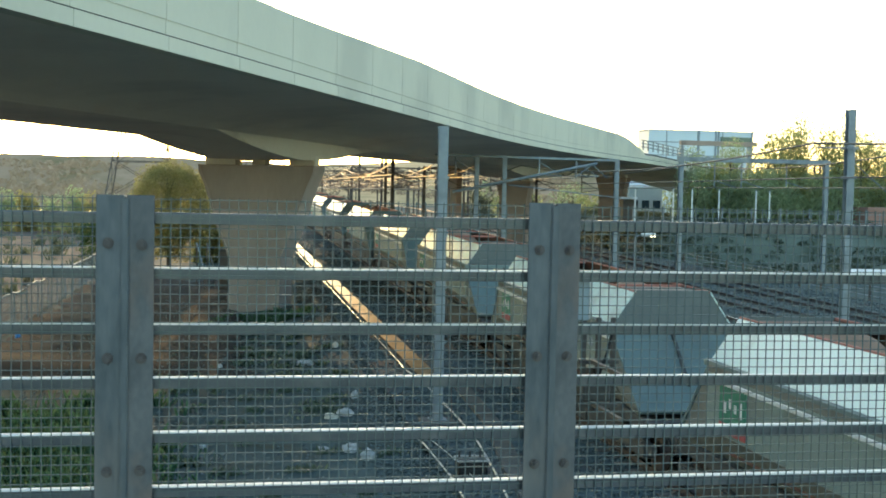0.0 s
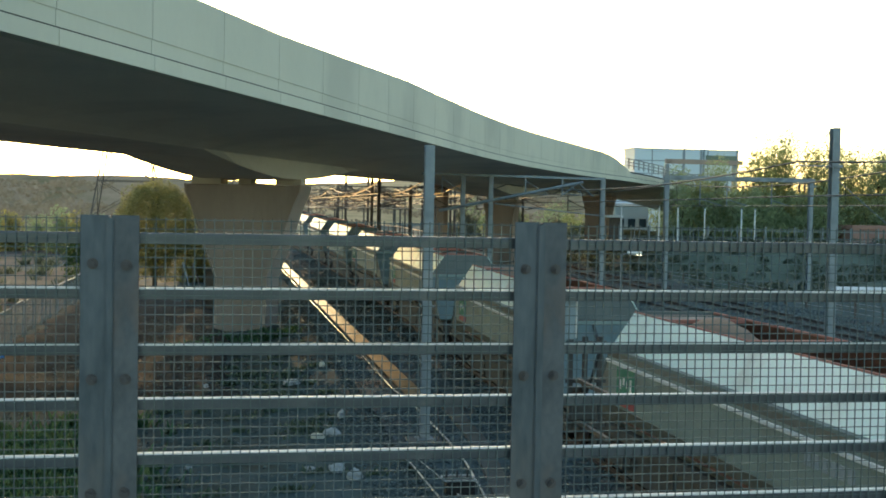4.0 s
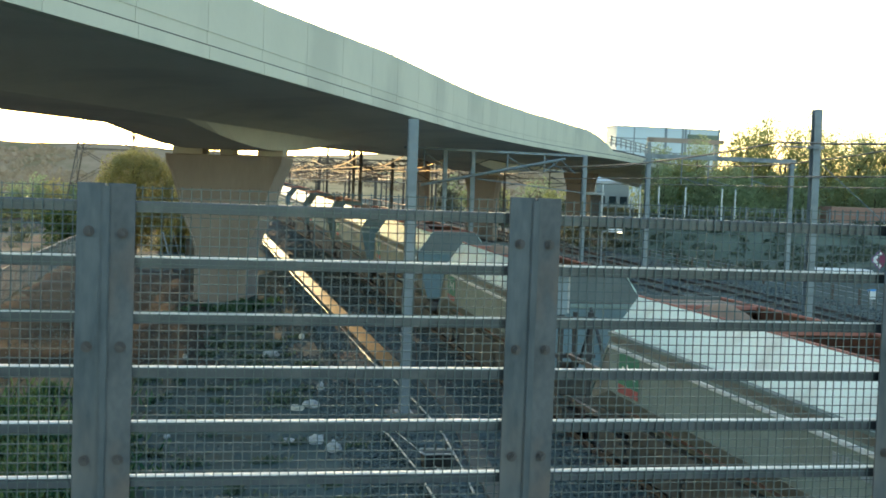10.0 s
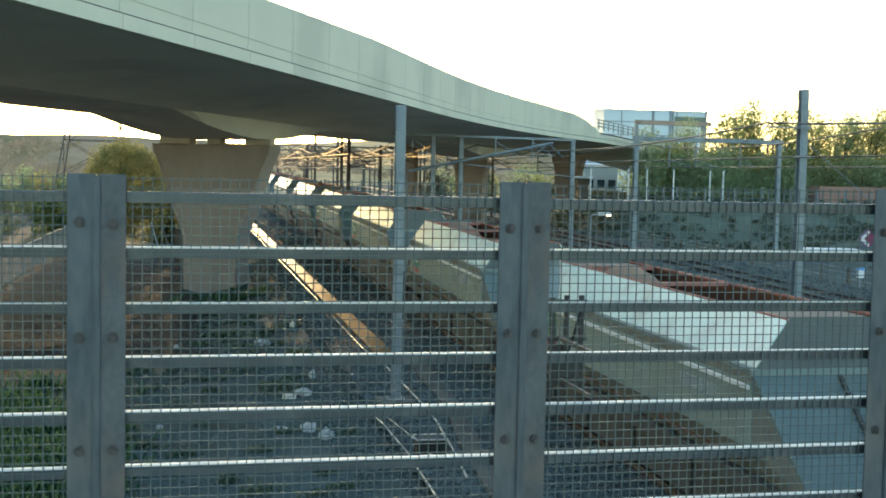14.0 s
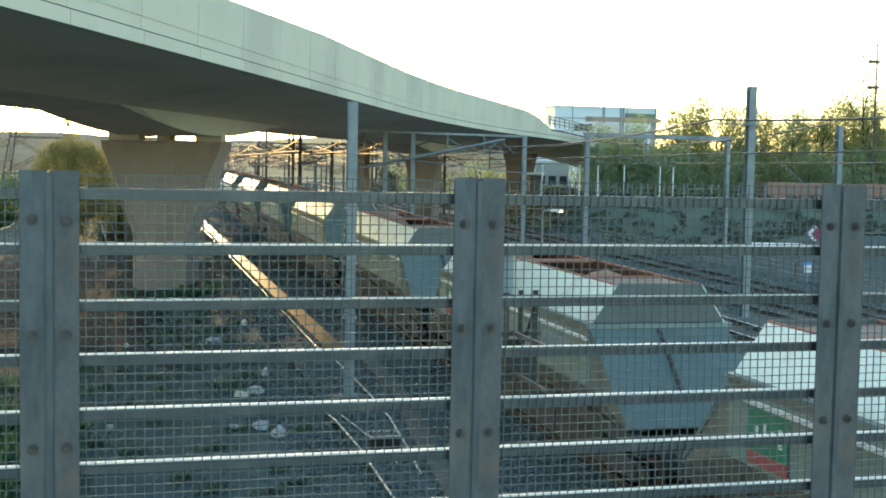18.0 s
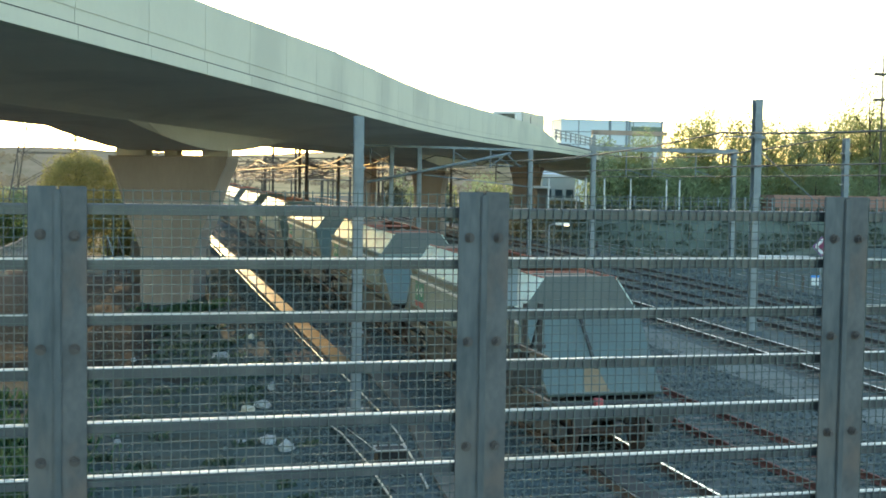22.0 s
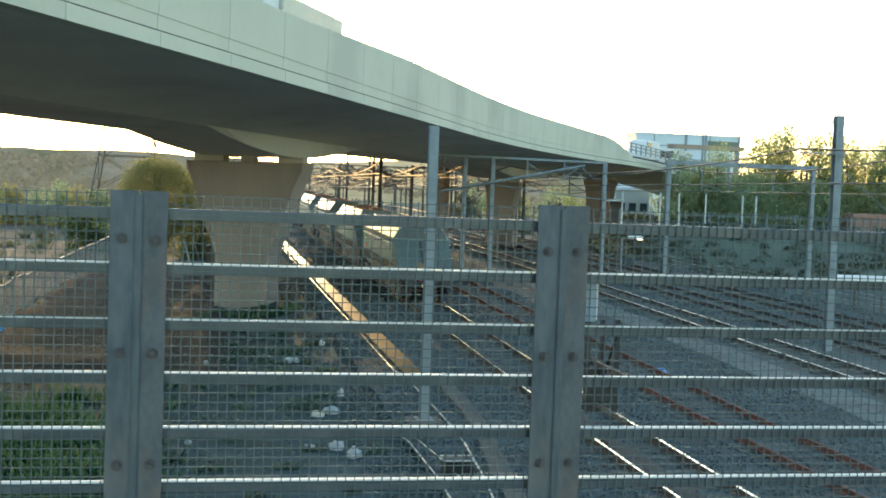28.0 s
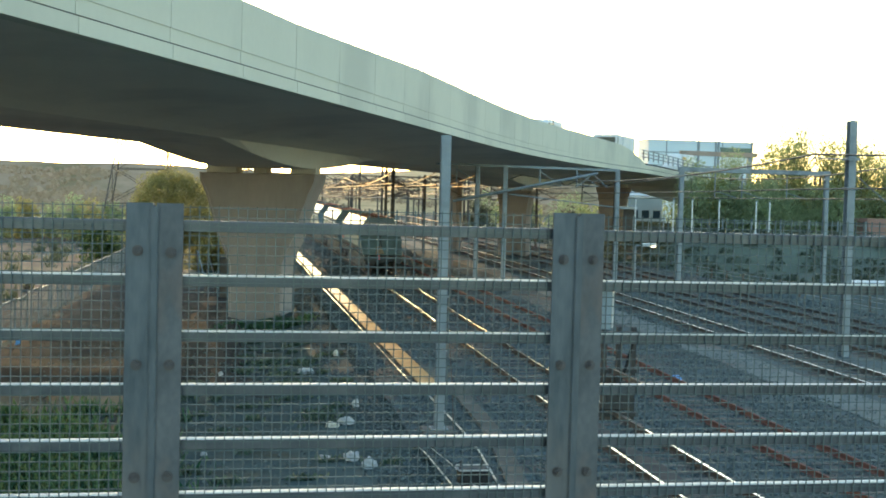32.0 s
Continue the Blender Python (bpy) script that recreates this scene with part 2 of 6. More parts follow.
PALE_CLAD = mat("pale_cladding", (0.70, 0.78, 0.82), (0.64, 0.72, 0.76), 0.5, 0, 0.1, 3, 0.02)
GREY_CLAD = mat("grey_cladding", (0.30, 0.34, 0.37), (0.24, 0.28, 0.30), 0.6, 0, 0.2, 3, 0.02)
DARKGLASS = mat("dark_glazing", (0.03, 0.05, 0.06), None, 0.12, 0, 1, 5, 0)
BRICK = mat("red_brick", (0.36, 0.21, 0.165), (0.29, 0.165, 0.13), 0.9, 0, 0.6, 12, 0.2)
SIGNRED = mat("crimson_sign", (0.24, 0.04, 0.10), (0.19, 0.03, 0.09), 0.5, 0, 3, 20, 0)
BLUEP = mat("blue_plastic", (0.10, 0.34, 0.78), (0.08, 0.28, 0.68), 0.4, 0, 6, 30, 0.1)
PLASTIC = mat("pale_plastic_strip", (0.30, 0.385, 0.44), (0.27, 0.345, 0.40), 0.5, 0, 6, 40, 0.02)
RUBBISH = mat("white_sacking", (0.46, 0.48, 0.48), (0.30, 0.32, 0.32), 0.7, 0, 8, 40, 0.3)
TYRE = mat("tyre_rubber", (0.02, 0.02, 0.02), None, 0.85, 0, 5, 40, 0.1)
CREAM = mat("cream_box_body", (0.62, 0.60, 0.50), (0.56, 0.54, 0.46), 0.5, 0, 1, 15, 0.02)
ROOFW = mat("white_membrane_roof", (0.75, 0.78, 0.80), (0.66, 0.69, 0.71), 0.6, 0, 0.4, 6, 0.02)
LAMPGLOW = mat("lamp_glow", (1.0, 0.85, 0.55), (1.0, 0.8, 0.5), 0.5, glow=1.2, bump=0)

# ---- mesh building ----


class Geo:
    """Vertices and faces gathered for one mesh."""

    def __init__(self):
        self.v, self.f, self.mi = [], [], []

    def add(self, verts, faces, mi=0):
        o = len(self.v)
        self.v += [tuple(p) for p in verts]
        self.f += [tuple(i + o for i in f) for f in faces]
        self.mi += [mi] * len(faces)
        return self

    def box(self, x0, x1, y0, y1, z0, z1, mi=0):
        vs = [(x, y, z) for z in (z0, z1) for x, y in ((x0, y0), (x1, y0), (x1, y1), (x0, y1))]
        return self.add(vs, [(3, 2, 1, 0), (4, 5, 6, 7), (0, 1, 5, 4), (1, 2, 6, 5), (2, 3, 7, 6), (3, 0, 4, 7)], mi)

    def tube(self, p, q, r, n=6, mi=0, r2=None):
        p, q = Vector(p), Vector(q)
        d = (q - p).normalized()
        a = d.orthogonal().normalized()
        b = d.cross(a)
        r2 = r if r2 is None else r2
        vs = []
        for c, rad in ((p, r), (q, r2)):
            for k in range(n):
                t = 2 * math.pi * k / n
                vs.append(c + (a * math.cos(t) + b * math.sin(t)) * rad)
        fs = [(k, (k + 1) % n, n + (k + 1) % n, n + k) for k in range(n)]
        return self.add(vs, fs + [tuple(range(n - 1, -1, -1)), tuple(range(n, 2 * n))], mi)

    def beam(self, p, q, w, h, mi=0):
        """A bar of width w (level) and height h from p to q."""
        p, q = Vector(p), Vector(q)
        d = (q - p).normalized()
        up = Vector((0, 0, 1)) if abs(d.z) < 0.95 else Vector((0, 1, 0))
        s = d.cross(up).normalized()
        u = s.cross(d)
        vs = [c + s * (a * w / 2) + u * (b * h / 2) for c in (p, q) for a, b in ((-1, -1), (1, -1), (1, 1), (-1, 1))]
        return self.add(vs, [(3, 2, 1, 0), (4, 5, 6, 7), (0, 1, 5, 4), (1, 2, 6, 5), (2, 3, 7, 6), (3, 0, 4, 7)], mi)

    def loft(self, rings, mi=0, caps=True, closed=True):
        n = len(rings[0])
        vs = [p for r in rings for p in r]
        fs = []
        for i in range(len(rings) - 1):
            for k in range(n if closed else n - 1):
                a, b = i * n + k, i * n + (k + 1) % n
                fs.append((a, b, b + n, a + n))
        if caps:
            fs += [tuple(range(n - 1, -1, -1)), tuple(range((len(rings) - 1) * n, len(rings) * n))]
        return self.add(vs, fs, mi)

    def mesh(self, name, *mats, smooth=False):
        me = bpy.data.meshes.new(name)
        me.from_pydata(self.v, [], self.f)
        for m in mats:
            me.materials.append(m)
        if any(self.mi):
            me.polygons.foreach_set("material_index", self.mi)
        if smooth:
            me.polygons.foreach_set("use_smooth", [True] * len(self.f))
        me.update()
        return me


def bevelled(me, width, segments=1):
    """The mesh with its edges rounded."""
    bm = bmesh.new()
    bm.from_mesh(me)
    bmesh.ops.recalc_face_normals(bm, faces=bm.faces)
    bmesh.ops.bevel(bm, geom=bm.edges[:], offset=width, segments=segments, affect="EDGES", clamp_overlap=True)
    bm.to_mesh(me)
    bm.free()
    return me


def part(name, data, parent, label="", m=None):
    ob = new(name, data)
    ob.parent = parent
    if m is not None:
        ob.matrix_basis = m
    if label:
        ob["label"] = label
    return ob


def thing(name, m, label, category, group="", kind=""):
    ob = new(name)
    ob.matrix_basis = m
    return tagged(ob, label, category, group, kind)


def solid(name, data, label, category="", group="", kind="", m=None):
    ob = new(name, data)
    if m is not None:
        ob.matrix_basis = m
    return tagged(ob, label, category, group, kind)


def bend(y):
    """How far the tracks have swung to the left at y (negative)."""
    return -max(0.0, y - 50.0) ** 2 / 6400.0 if y < 160 else -1.89 - (y - 160) * 0.0344 + (y - 160) ** 2 / 5200.0


def arc(y):
    return math.atan((bend(y + 0.5) - bend(y - 0.5)))


def rise(y):
    """How far the railway has climbed at y."""
    return 0.0165 * (max(0.0, min(y, 150.0) - 28.0) + 0.05 * max(0.0, 12.0 - abs(y - 28.0)))


# ---- ground, hill, bridge deck ----


def ground_z(x, y):
    z = -0.32
    if x < 4:
        z += 0.1 * noise.noise((x * 0.3, y * 0.3, 0)) - 0.15 * min(1, max(0, (4 - x) / 4))
    if x > 34:
        z += min(2.0, (x - 34) * 0.12)
    return z + rise(y) * max(0.0, min(1.0, (x - 1.5) / 2.5, (37.5 - x) / 4.0))


def sheet(xs, ys, fz):
    g = Geo()
    n = len(ys)
    vs = [(x, y, fz(x, y)) for x in xs for y in ys]
    fs = [(i * n + j, (i + 1) * n + j, (i + 1) * n + j + 1, i * n + j + 1) for i in range(len(xs) - 1) for j in range(n - 1)]
    return g.add(vs, fs)


def steps(*spans):
    out = []
    for a, b, d in spans:
        n = max(1, round((b - a) / d))
        out += [a + (b - a) * k / n for k in range(n)]
    return out + [spans[-1][1]]


gx = steps((-3000, -400, 650), (-400, -30, 40), (-30, 40, 1.0), (40, 140, 10), (140, 400, 65), (400, 3000, 650))
gy = steps((-400, -10, 60), (-10, 15, 5), (15, 90, 1.0), (90, 200, 10), (200, 600, 50), (600, 3600, 750))
solid("ground", sheet(gx, gy, ground_z).mesh("ground", GROUND, smooth=True), "dark trodden railway land with sparse weeds", "ground", kind="structure")


def strip_mesh(x0, x1, y0, y1, z, dy=4.0, fx=None, wob=0.12):
    """A level strip that follows the tracks' swing."""
    xs = [x0, (x0 * 2 + x1) / 3, (x0 + x1 * 2) / 3, x1]
    n = int((y1 - y0) / dy)
    vs, fs = [], []
    for j in range(n + 1):
        y = y0 + (y1 - y0) * j / n
        for k, x in enumerate(xs):
            e = wob * noise.noise((x * 3, y * 0.35, 3.1)) if k in (0, 3) else 0
            vs.append((x + bend(y) + e, y, z + rise(y) + (0.0 if k in (1, 2) else -0.02)))
    for j in range(n):
        for k in range(3):
            a = j * 4 + k
            fs.append((a, a + 1, a + 5, a + 4))
    return Geo().add(vs, fs)


def soil_z(x, y):
    edge = min(1.0, (x + 9.5) / 1.2, (1.2 - x) / 1.8, (y - 36) / 6.0, (84 - y) / 5.0) + 0.9 * noise.noise((x * 0.45, y * 0.22, 5))
    return ground_z(x, y) - 0.12 + 0.3 * max(-0.5, min(1.0, edge)) + 0.06 * noise.noise((x * 0.9, y * 0.6, 2))


solid("soil_bank", sheet(steps((-9.4, 1.2, 0.4)), steps((36, 84, 0.6)), soil_z).mesh("soil", SOIL, smooth=True), "bare reddish soil beside the railway yard", "ground", kind="structure")
solid("yard", sheet(steps((-120, -9.3, 8)), steps((30, 260, 8)), lambda x, y: ground_z(x, y) + 0.07 + 0.3 * noise.noise((x * 0.1, y * 0.1, 2))).mesh("yard", SCRUB, smooth=True), "dry scrubby waste land behind the palisade fence", "ground", kind="structure")


def hill_z(x, y):
    r = (y - 345) / 62.0
    prof = max(0.0, min(1.0, r))
    prof = prof * prof * (3 - 2 * prof)
    return -0.6 + prof * (15.2 + 1.9 * max(0.0, min(1.0, (x - 18) / 40, (120 - x) / 30)) + 2.2 * noise.noise((x * 0.012, 0.3, 7)) + 0.9 * noise.noise((x * 0.06, y * 0.02, 1)) + 0.5 * noise.noise((x * 0.3, y * 0.1, 4)))


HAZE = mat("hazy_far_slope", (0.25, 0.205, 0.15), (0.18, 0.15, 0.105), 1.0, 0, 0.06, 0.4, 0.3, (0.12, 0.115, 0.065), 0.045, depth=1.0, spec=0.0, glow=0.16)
# distant backdrop slopes: evening haze is painted in as pale colour and faint glow
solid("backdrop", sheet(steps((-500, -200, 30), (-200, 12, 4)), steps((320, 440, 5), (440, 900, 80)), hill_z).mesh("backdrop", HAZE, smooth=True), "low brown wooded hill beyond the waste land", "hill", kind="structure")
# golden sun haze is put into this slope's colour and glow
GOLD = mat("far_slope_painted_gold_haze", (0.42, 0.32, 0.19), (0.24, 0.20, 0.125), 1.0, 0, 0.05, 0.5, 0.3, (0.17, 0.16, 0.095), 0.05, spread=0.3, depth=1.0, spec=0.0, glow=0.24, stretch=(0.4, 1, 1))
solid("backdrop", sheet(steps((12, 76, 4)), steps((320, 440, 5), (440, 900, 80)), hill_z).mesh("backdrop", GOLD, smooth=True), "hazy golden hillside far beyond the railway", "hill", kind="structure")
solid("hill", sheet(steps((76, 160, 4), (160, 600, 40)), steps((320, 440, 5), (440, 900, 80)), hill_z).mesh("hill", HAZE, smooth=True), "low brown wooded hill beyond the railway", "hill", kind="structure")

# far bushes carry the same painted haze in colour and glow
WOODS = mat("far_woods_painted_haze", (0.215, 0.178, 0.13), (0.175, 0.15, 0.105), 1.0, 0, 0.2, 1.0, 0.0, island=0.16, spec=0.0, glow=0.17)
rf = random.Random(77)
wd = Geo()
for k in range(4200):
    x, y = rf.uniform(-175, 110), rf.uniform(350, 390)
    if noise.noise((x * 0.045, y * 0.09, 3.3)) < 0.0 and y < 392:
        continue
    z, r = hill_z(x, y), rf.uniform(0.5, 1.5)
    for _ in range(3):
        a = rf.uniform(0, 3.14)
        cx, cz, q = x + rf.uniform(-r, r), z + rf.uniform(0.2, 1.1) * r, rf.uniform(0.4, 0.9) * r
        wd.add([(cx - q * math.cos(a), y, cz - q * math.sin(a)), (cx + q * 0.6 * math.sin(a), y + 0.3, cz - q * 0.6 * math.cos(a)), (cx + q * math.cos(a), y, cz + q * math.sin(a)), (cx - q * 0.6 * math.sin(a), y - 0.3, cz + q * 0.6 * math.cos(a))], [(0, 1, 2, 3)])
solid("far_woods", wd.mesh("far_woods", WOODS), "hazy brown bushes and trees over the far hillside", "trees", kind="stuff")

deck = Geo().box(-60, 60, -3.0, 3.42, 3.92, 4.12).box(-60, 60, 3.12, 3.42, 4.12, 4.3)
solid("bridge_deck", bevelled(deck.mesh("bridge_deck", CONC_DARK), 0.02), "concrete footbridge deck with a low upstand", "bridge", kind="structure")
for bx in (-20, -1.5, 18.6, 30):
    solid("bridge_trestle", bevelled(Geo().box(bx - 0.3, bx + 0.3, -2.6, 3.0, -0.6, 3.92).mesh("trestle", CONC_DARK), 0.04), "concrete wall trestle carrying the footbridge", "bridge", kind="structure")


def bank_z(x, y):
    u = max(0.0, min(1.0, (y - 84) / 12.0))
    v = max(0.0, min(1.0, (x - 31) / 8.0))
    b = -0.35 + 0.7 * u + 3.2 * u * u * (3 - 2 * u) * v + 0.15 * noise.noise((x * 0.4, y * 0.4, 8))
    return max(b, ground_z(x, y) + 0.05) if x > 36.5 else b


solid("grass_bank", sheet(steps((31, 130, 1.5)), steps((76, 140, 1.5)), bank_z).mesh("grass_bank", GRASS, smooth=True), "rough green grass bank beside the outer tracks", "bank", kind="structure")

# ---- bridge fence ----
FY = 3.2
POSTS = (-1.455, -0.285, 0.885, 2.053, 3.22)
RAIL_Z = [5.677 - 0.148 * k for k in range(10)]
fence = thing("bridge_fence", pose(0, 0, 0), "galvanised steel bridge fence with horizontal rails and welded wire mesh", "fence")


def angle_post(side):
    """One of the two rolled angles of a post: a face towards the walkway and a flange through the fence."""
    g = Geo()
    w, t = 0.071, 0.007
    x0, x1 = (-0.004 - w, -0.004) if side < 0 else (0.004, 0.004 + w)
    g.box(x0, x1, FY - 0.014, FY - 0.014 + t, 4.31, 5.722)
    fx = (-0.004 - t, -0.004) if side < 0 else (0.004, 0.004 + t)
    g.box(fx[0], fx[1], FY - 0.0068, FY + 0.07, 4.31, 5.720)
    return bevelled(g.mesh("post_angle", GALV_POST if side < 0 else GALV_BROWN), 0.0015)


ANG = {s: angle_post(s) for s in (-1, 1)}
nut = Geo().tube((0, 0, 0), (0, -0.004, 0), 0.0145, 16).tube((0, -0.004, 0), (0, -0.014, 0), 0.0115, 6).tube((0, -0.016, 0), (0, -0.024, 0), 0.007, 8)
nut.mi = [1 if i < 18 else 0 for i in range(len(nut.f))]
NUT = nut.mesh("bolt", BOLT, RUSTRING)
for px in POSTS:
    post = part("post", bevelled(Geo().box(-0.0035, 0.0035, FY - 0.008, FY + 0.065, 4.31, 5.712).box(-0.011, 0.011, FY - 0.0215, FY - 0.0142, 4.31, 5.714).mesh("post_web", GALV_POST), 0.0032, 2), fence, "double-angle post", pose(px, 0, 0, 0, 0, random.uniform(-0.1, 0.1)))
    for s in (-1, 1):
        part("angle", ANG[s], post)
        for k in range(5):
            z = 5.592 - 0.303 * k + random.uniform(-0.003, 0.003)
            part("bolt", NUT, post, "rusty dark bolt head", pose(s * 0.043, FY - 0.014, z, 0, random.uniform(0, 60), 0))
for a, b in zip(POSTS[:-1], POSTS[1:]):
    x0, x1 = a + 0.012, b - 0.012
    ln = x1 - x0
    sec = [(0.012, -0.030), (0.0135, -0.031), (0.033, -0.031), (0.034, -0.030), (0.034, -0.0015), (0.0325, 0.0), (0.0155, 0.0), (0.0132, -0.0012), (0.0122, -0.0032), (0.012, -0.0045)]
    rail_g = Geo().loft([[(x, FY + y, z) for y, z in sec] for x in (0.0, ln)])
    rail_g.mi = [1 if k in (4, 5, 6, 7, 8) else 0 for k in range(len(rail_g.f))]        # upper side, with the sky highlight put into its colour
    rail_me = rail_g.mesh("rail", GALV, GALV_HIGHLIGHT)
    # the top rail, seen level, goes without the painted highlight
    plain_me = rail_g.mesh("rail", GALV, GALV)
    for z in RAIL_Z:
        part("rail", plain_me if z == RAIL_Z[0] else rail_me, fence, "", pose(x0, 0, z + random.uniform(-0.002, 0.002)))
    g = Geo()
    nx = int(ln / 0.0254)
    for k in range(nx + 1):
        x = x0 + ln * k / nx
        w = 0.0013
        g.box(x - w, x + w, FY + 0.0045, FY + 0.0073, 4.31, 5.718)
    for k in range(57):
        z = 5.712 - 0.0254 * k
        g.box(x0 - 0.03, x1 + 0.03, FY + 0.0072, FY + 0.0098, z - 0.0012, z + 0.0012)
    part("mesh_panel", g.mesh("mesh_panel", WIRE), fence, "square welded wire mesh panel")
tag = thing("plastic_strip", pose(0.972, FY + 0.056, 0), "pale blue plastic strip hung behind the bridge fence", "strip")
part("strip", bevelled(Geo().box(0, 0.036, 0, 0.006, 5.385, 5.505).mesh("strip", PLASTIC), 0.002), tag)
part("strip_edge", Geo().box(0.037, 0.043, -0.002, 0.008, 5.39, 5.495).mesh("strip_edge", WHITE), tag)

# ---- tracks ----


def rail_rings(off, y0, y1, dy):
    prof = [(-0.07, -0.159), (0.07, -0.159), (0.07, -0.145), (0.012, -0.125), (0.012, -0.045), (0.036, -0.035), (0.036, -0.004), (0.03, 0.0), (-0.03, 0.0), (-0.036, -0.004), (-0.036, -0.035), (-0.012, -0.045), (-0.012, -0.125), (-0.07, -0.145)]
    n = int((y1 - y0) / dy)
    return [[(off + bend(y) + px, y, pz + rise(y)) for px, pz in prof] for y in (y0 + (y1 - y0) * k / n for k in range(n + 1))]


def rail_mesh(off, y0, y1, side, top):
    g = Geo()
    rings = rail_rings(off, y0, y1, 6.0)
    n = len(rings[0])
    g.loft(rings)
    # running surface
    g.mi = [1 if (i % n) in (6, 7, 8) and i < (len(rings) - 1) * n else 0 for i in range(len(g.f))]
    return g.mesh("rail", side, top)


slp = Geo()
slp.add([(-1.25, -0.14, -0.36), (1.25, -0.14, -0.36), (1.25, 0.14, -0.36), (-1.25, 0.14, -0.36), (-1.24, -0.11, -0.165), (1.24, -0.11, -0.165), (1.24, 0.11, -0.165), (-1.24, 0.11, -0.165)],
        [(3, 2, 1, 0), (4, 5, 6, 7), (0, 1, 5, 4), (1, 2, 6, 5), (2, 3, 7, 6), (3, 0, 4, 7)])
for sx in (-0.9, -0.68, 0.68, 0.9):
    slp.box(sx - 0.05, sx + 0.05, -0.05, 0.05, -0.165, -0.13)
SLEEP_ME = slp.mesh("sleeper", SLEEPER)


def track(x, y0, y1, side, top, label, near):
    t = thing("railway_track", pose(0, 0, 0), label, "track", "tracks of the railway yard")
    for s in (-0.79, 0.79):
        part("rail", rail_mesh(x + s, y0, y1, side, top), t)
    far = Geo()
    y = y0
    while y < y1:
        if near[0] <= y <= near[1]:
            part("sleeper", SLEEP_ME, t, "", pose(x + bend(y), y, rise(y), 0, 0, -math.degrees(arc(y)) + random.uniform(-0.4, 0.4)))
        else:
            far.add([(vx + x + bend(y), vy + y, vz + rise(y)) for vx, vy, vz in slp.v[:8]], slp.f[:6])
        y += 0.68
    st = part("sleeper_run", far.mesh("sleeper_run", SLEEPER), t)
    st["kind"] = "stuff"
    return t


for x0, x1 in ((4.35, 8.0), (8.0, 11.6), (11.6, 17.9)):
    solid("ballast_bed", strip_mesh(x0, x1, 6, 360, -0.19, 3.0).mesh("ballast", BALLAST), "grey stone ballast under a railway track", "ballast", kind="structure")
solid("ballast_bed", strip_mesh(19.4, 34.0, 6, 360, -0.19, 3.0).mesh("ballast", BALLAST), "wide grey stone ballast bed of the further tracks", "ballast", kind="structure")
solid("cinder_path", strip_mesh(17.7, 19.5, 6, 200, -0.165, 1.5, wob=0.25).mesh("path", PATHM), "pale cinder service path between the tracks", "path", kind="structure")
track(9.57, 6, 330, RAILRUST, RAILTOP, "running line with bright worn rails that the freight train uses", (18, 66))
track(13.45, 6, 330, RAILRED, RAILRED, "disused siding with red rusted rails", (18, 66))
track(21.35, 6, 330, RAILDARK, RAILMID, "further running line with worn rails", (30, 66))
track(25.6, 6, 330, RAILDARK, RAILDARK, "further running line with worn rails", (0, 0))
track(29.4, 6, 330, RAILDARK, RAILDARK, "rusty outer siding of the yard", (0, 0))


def trough_x(y):
    """The middle of the trough route beside the near track."""
    if y >= 36.0:
        return 5.93 - 0.0165 * (y - 38.0)
    knots = ((10.0, 4.7), (24.2, 5.85), (27.5, 6.27), (29.7, 6.5), (36.0, 6.68))
    for (ya, xa), (yb, xb) in zip(knots[:-1], knots[1:]):
        if y < yb:
            return xa + (xb - xa) * (y - ya) / (yb - ya)


tr = thing("cable_trough", pose(0, 0, 0), "concrete cable trough route with smooth worn lids", "trough")
shade_lid = Geo().box(-0.22, 0.22, 0.0, 0.985, -0.03, 0.0).mesh("lid", SHADE_LIDS)
sunlit_lid = Geo().box(-0.30, 0.30, 0.0, 0.985, -0.03, 0.0).mesh("lid", SUN_LIDS)
# sunlit colour from y = 36 on, where the viaduct's shade ends
for k in range(100):
    y = 14.0 + k
    part("lid", sunlit_lid if y >= 36.0 else shade_lid, tr, "", pose(trough_x(y), y, -0.105 + rise(y) + random.uniform(-0.003, 0.003), math.degrees(math.atan(rise(y + 1) - rise(y))) + random.uniform(-0.12, 0.12), 0, -math.degrees(math.atan(trough_x(y + 1) - trough_x(y)))))
for sx, ya, w, n in ((-1, 14, 0.19, 12), (1, 14, 0.19, 12), (-1, 36, 0.27, 39), (1, 36, 0.27, 39)):
    part("trough_wall", Geo().loft([[(trough_x(y) + sx * w + dx, y, dz + rise(y)) for dx, dz in ((-0.035, -0.4), (0.035, -0.4), (0.035, -0.137), (-0.035, -0.137))] for y in (min(ya + 2 * k, 35.9 if ya < 36 else 200) for k in range(n))]).mesh("trough_wall", SLEEPER), tr)
pr = thing("conductor_pipe", pose(0, 0, 0), "thin worn steel pipe laid along the trough route", "pipe")
part("pipe", Geo().loft([[(trough_x(y) - 0.54 + 0.03 * cx, y, -0.11 + rise(y) + 0.03 * cz) for cx, cz in ((1, 0), (0.5, 0.87), (-0.5, 0.87), (-1, 0), (-0.5, -0.87), (0.5, -0.87))] for y in (37.5 + 2.0 * k for k in range(37))]).mesh("pipe", RAILTOP), pr)
for k in range(12):
    part("saddle", Geo().box(-0.07, 0.07, -0.12, 0.12, -0.38, -0.16).mesh("saddle", SLEEPER), pr, "", pose(trough_x(39 + 6 * k) - 0.54, 39 + 6 * k, rise(39 + 6 * k)))
run = [(5.2, 22.0), (5.42, 24.2), (5.66, 27.2), (5.70, 29.5), (5.68, 31.5), (5.62, 35.0), (5.40, 37.4)]
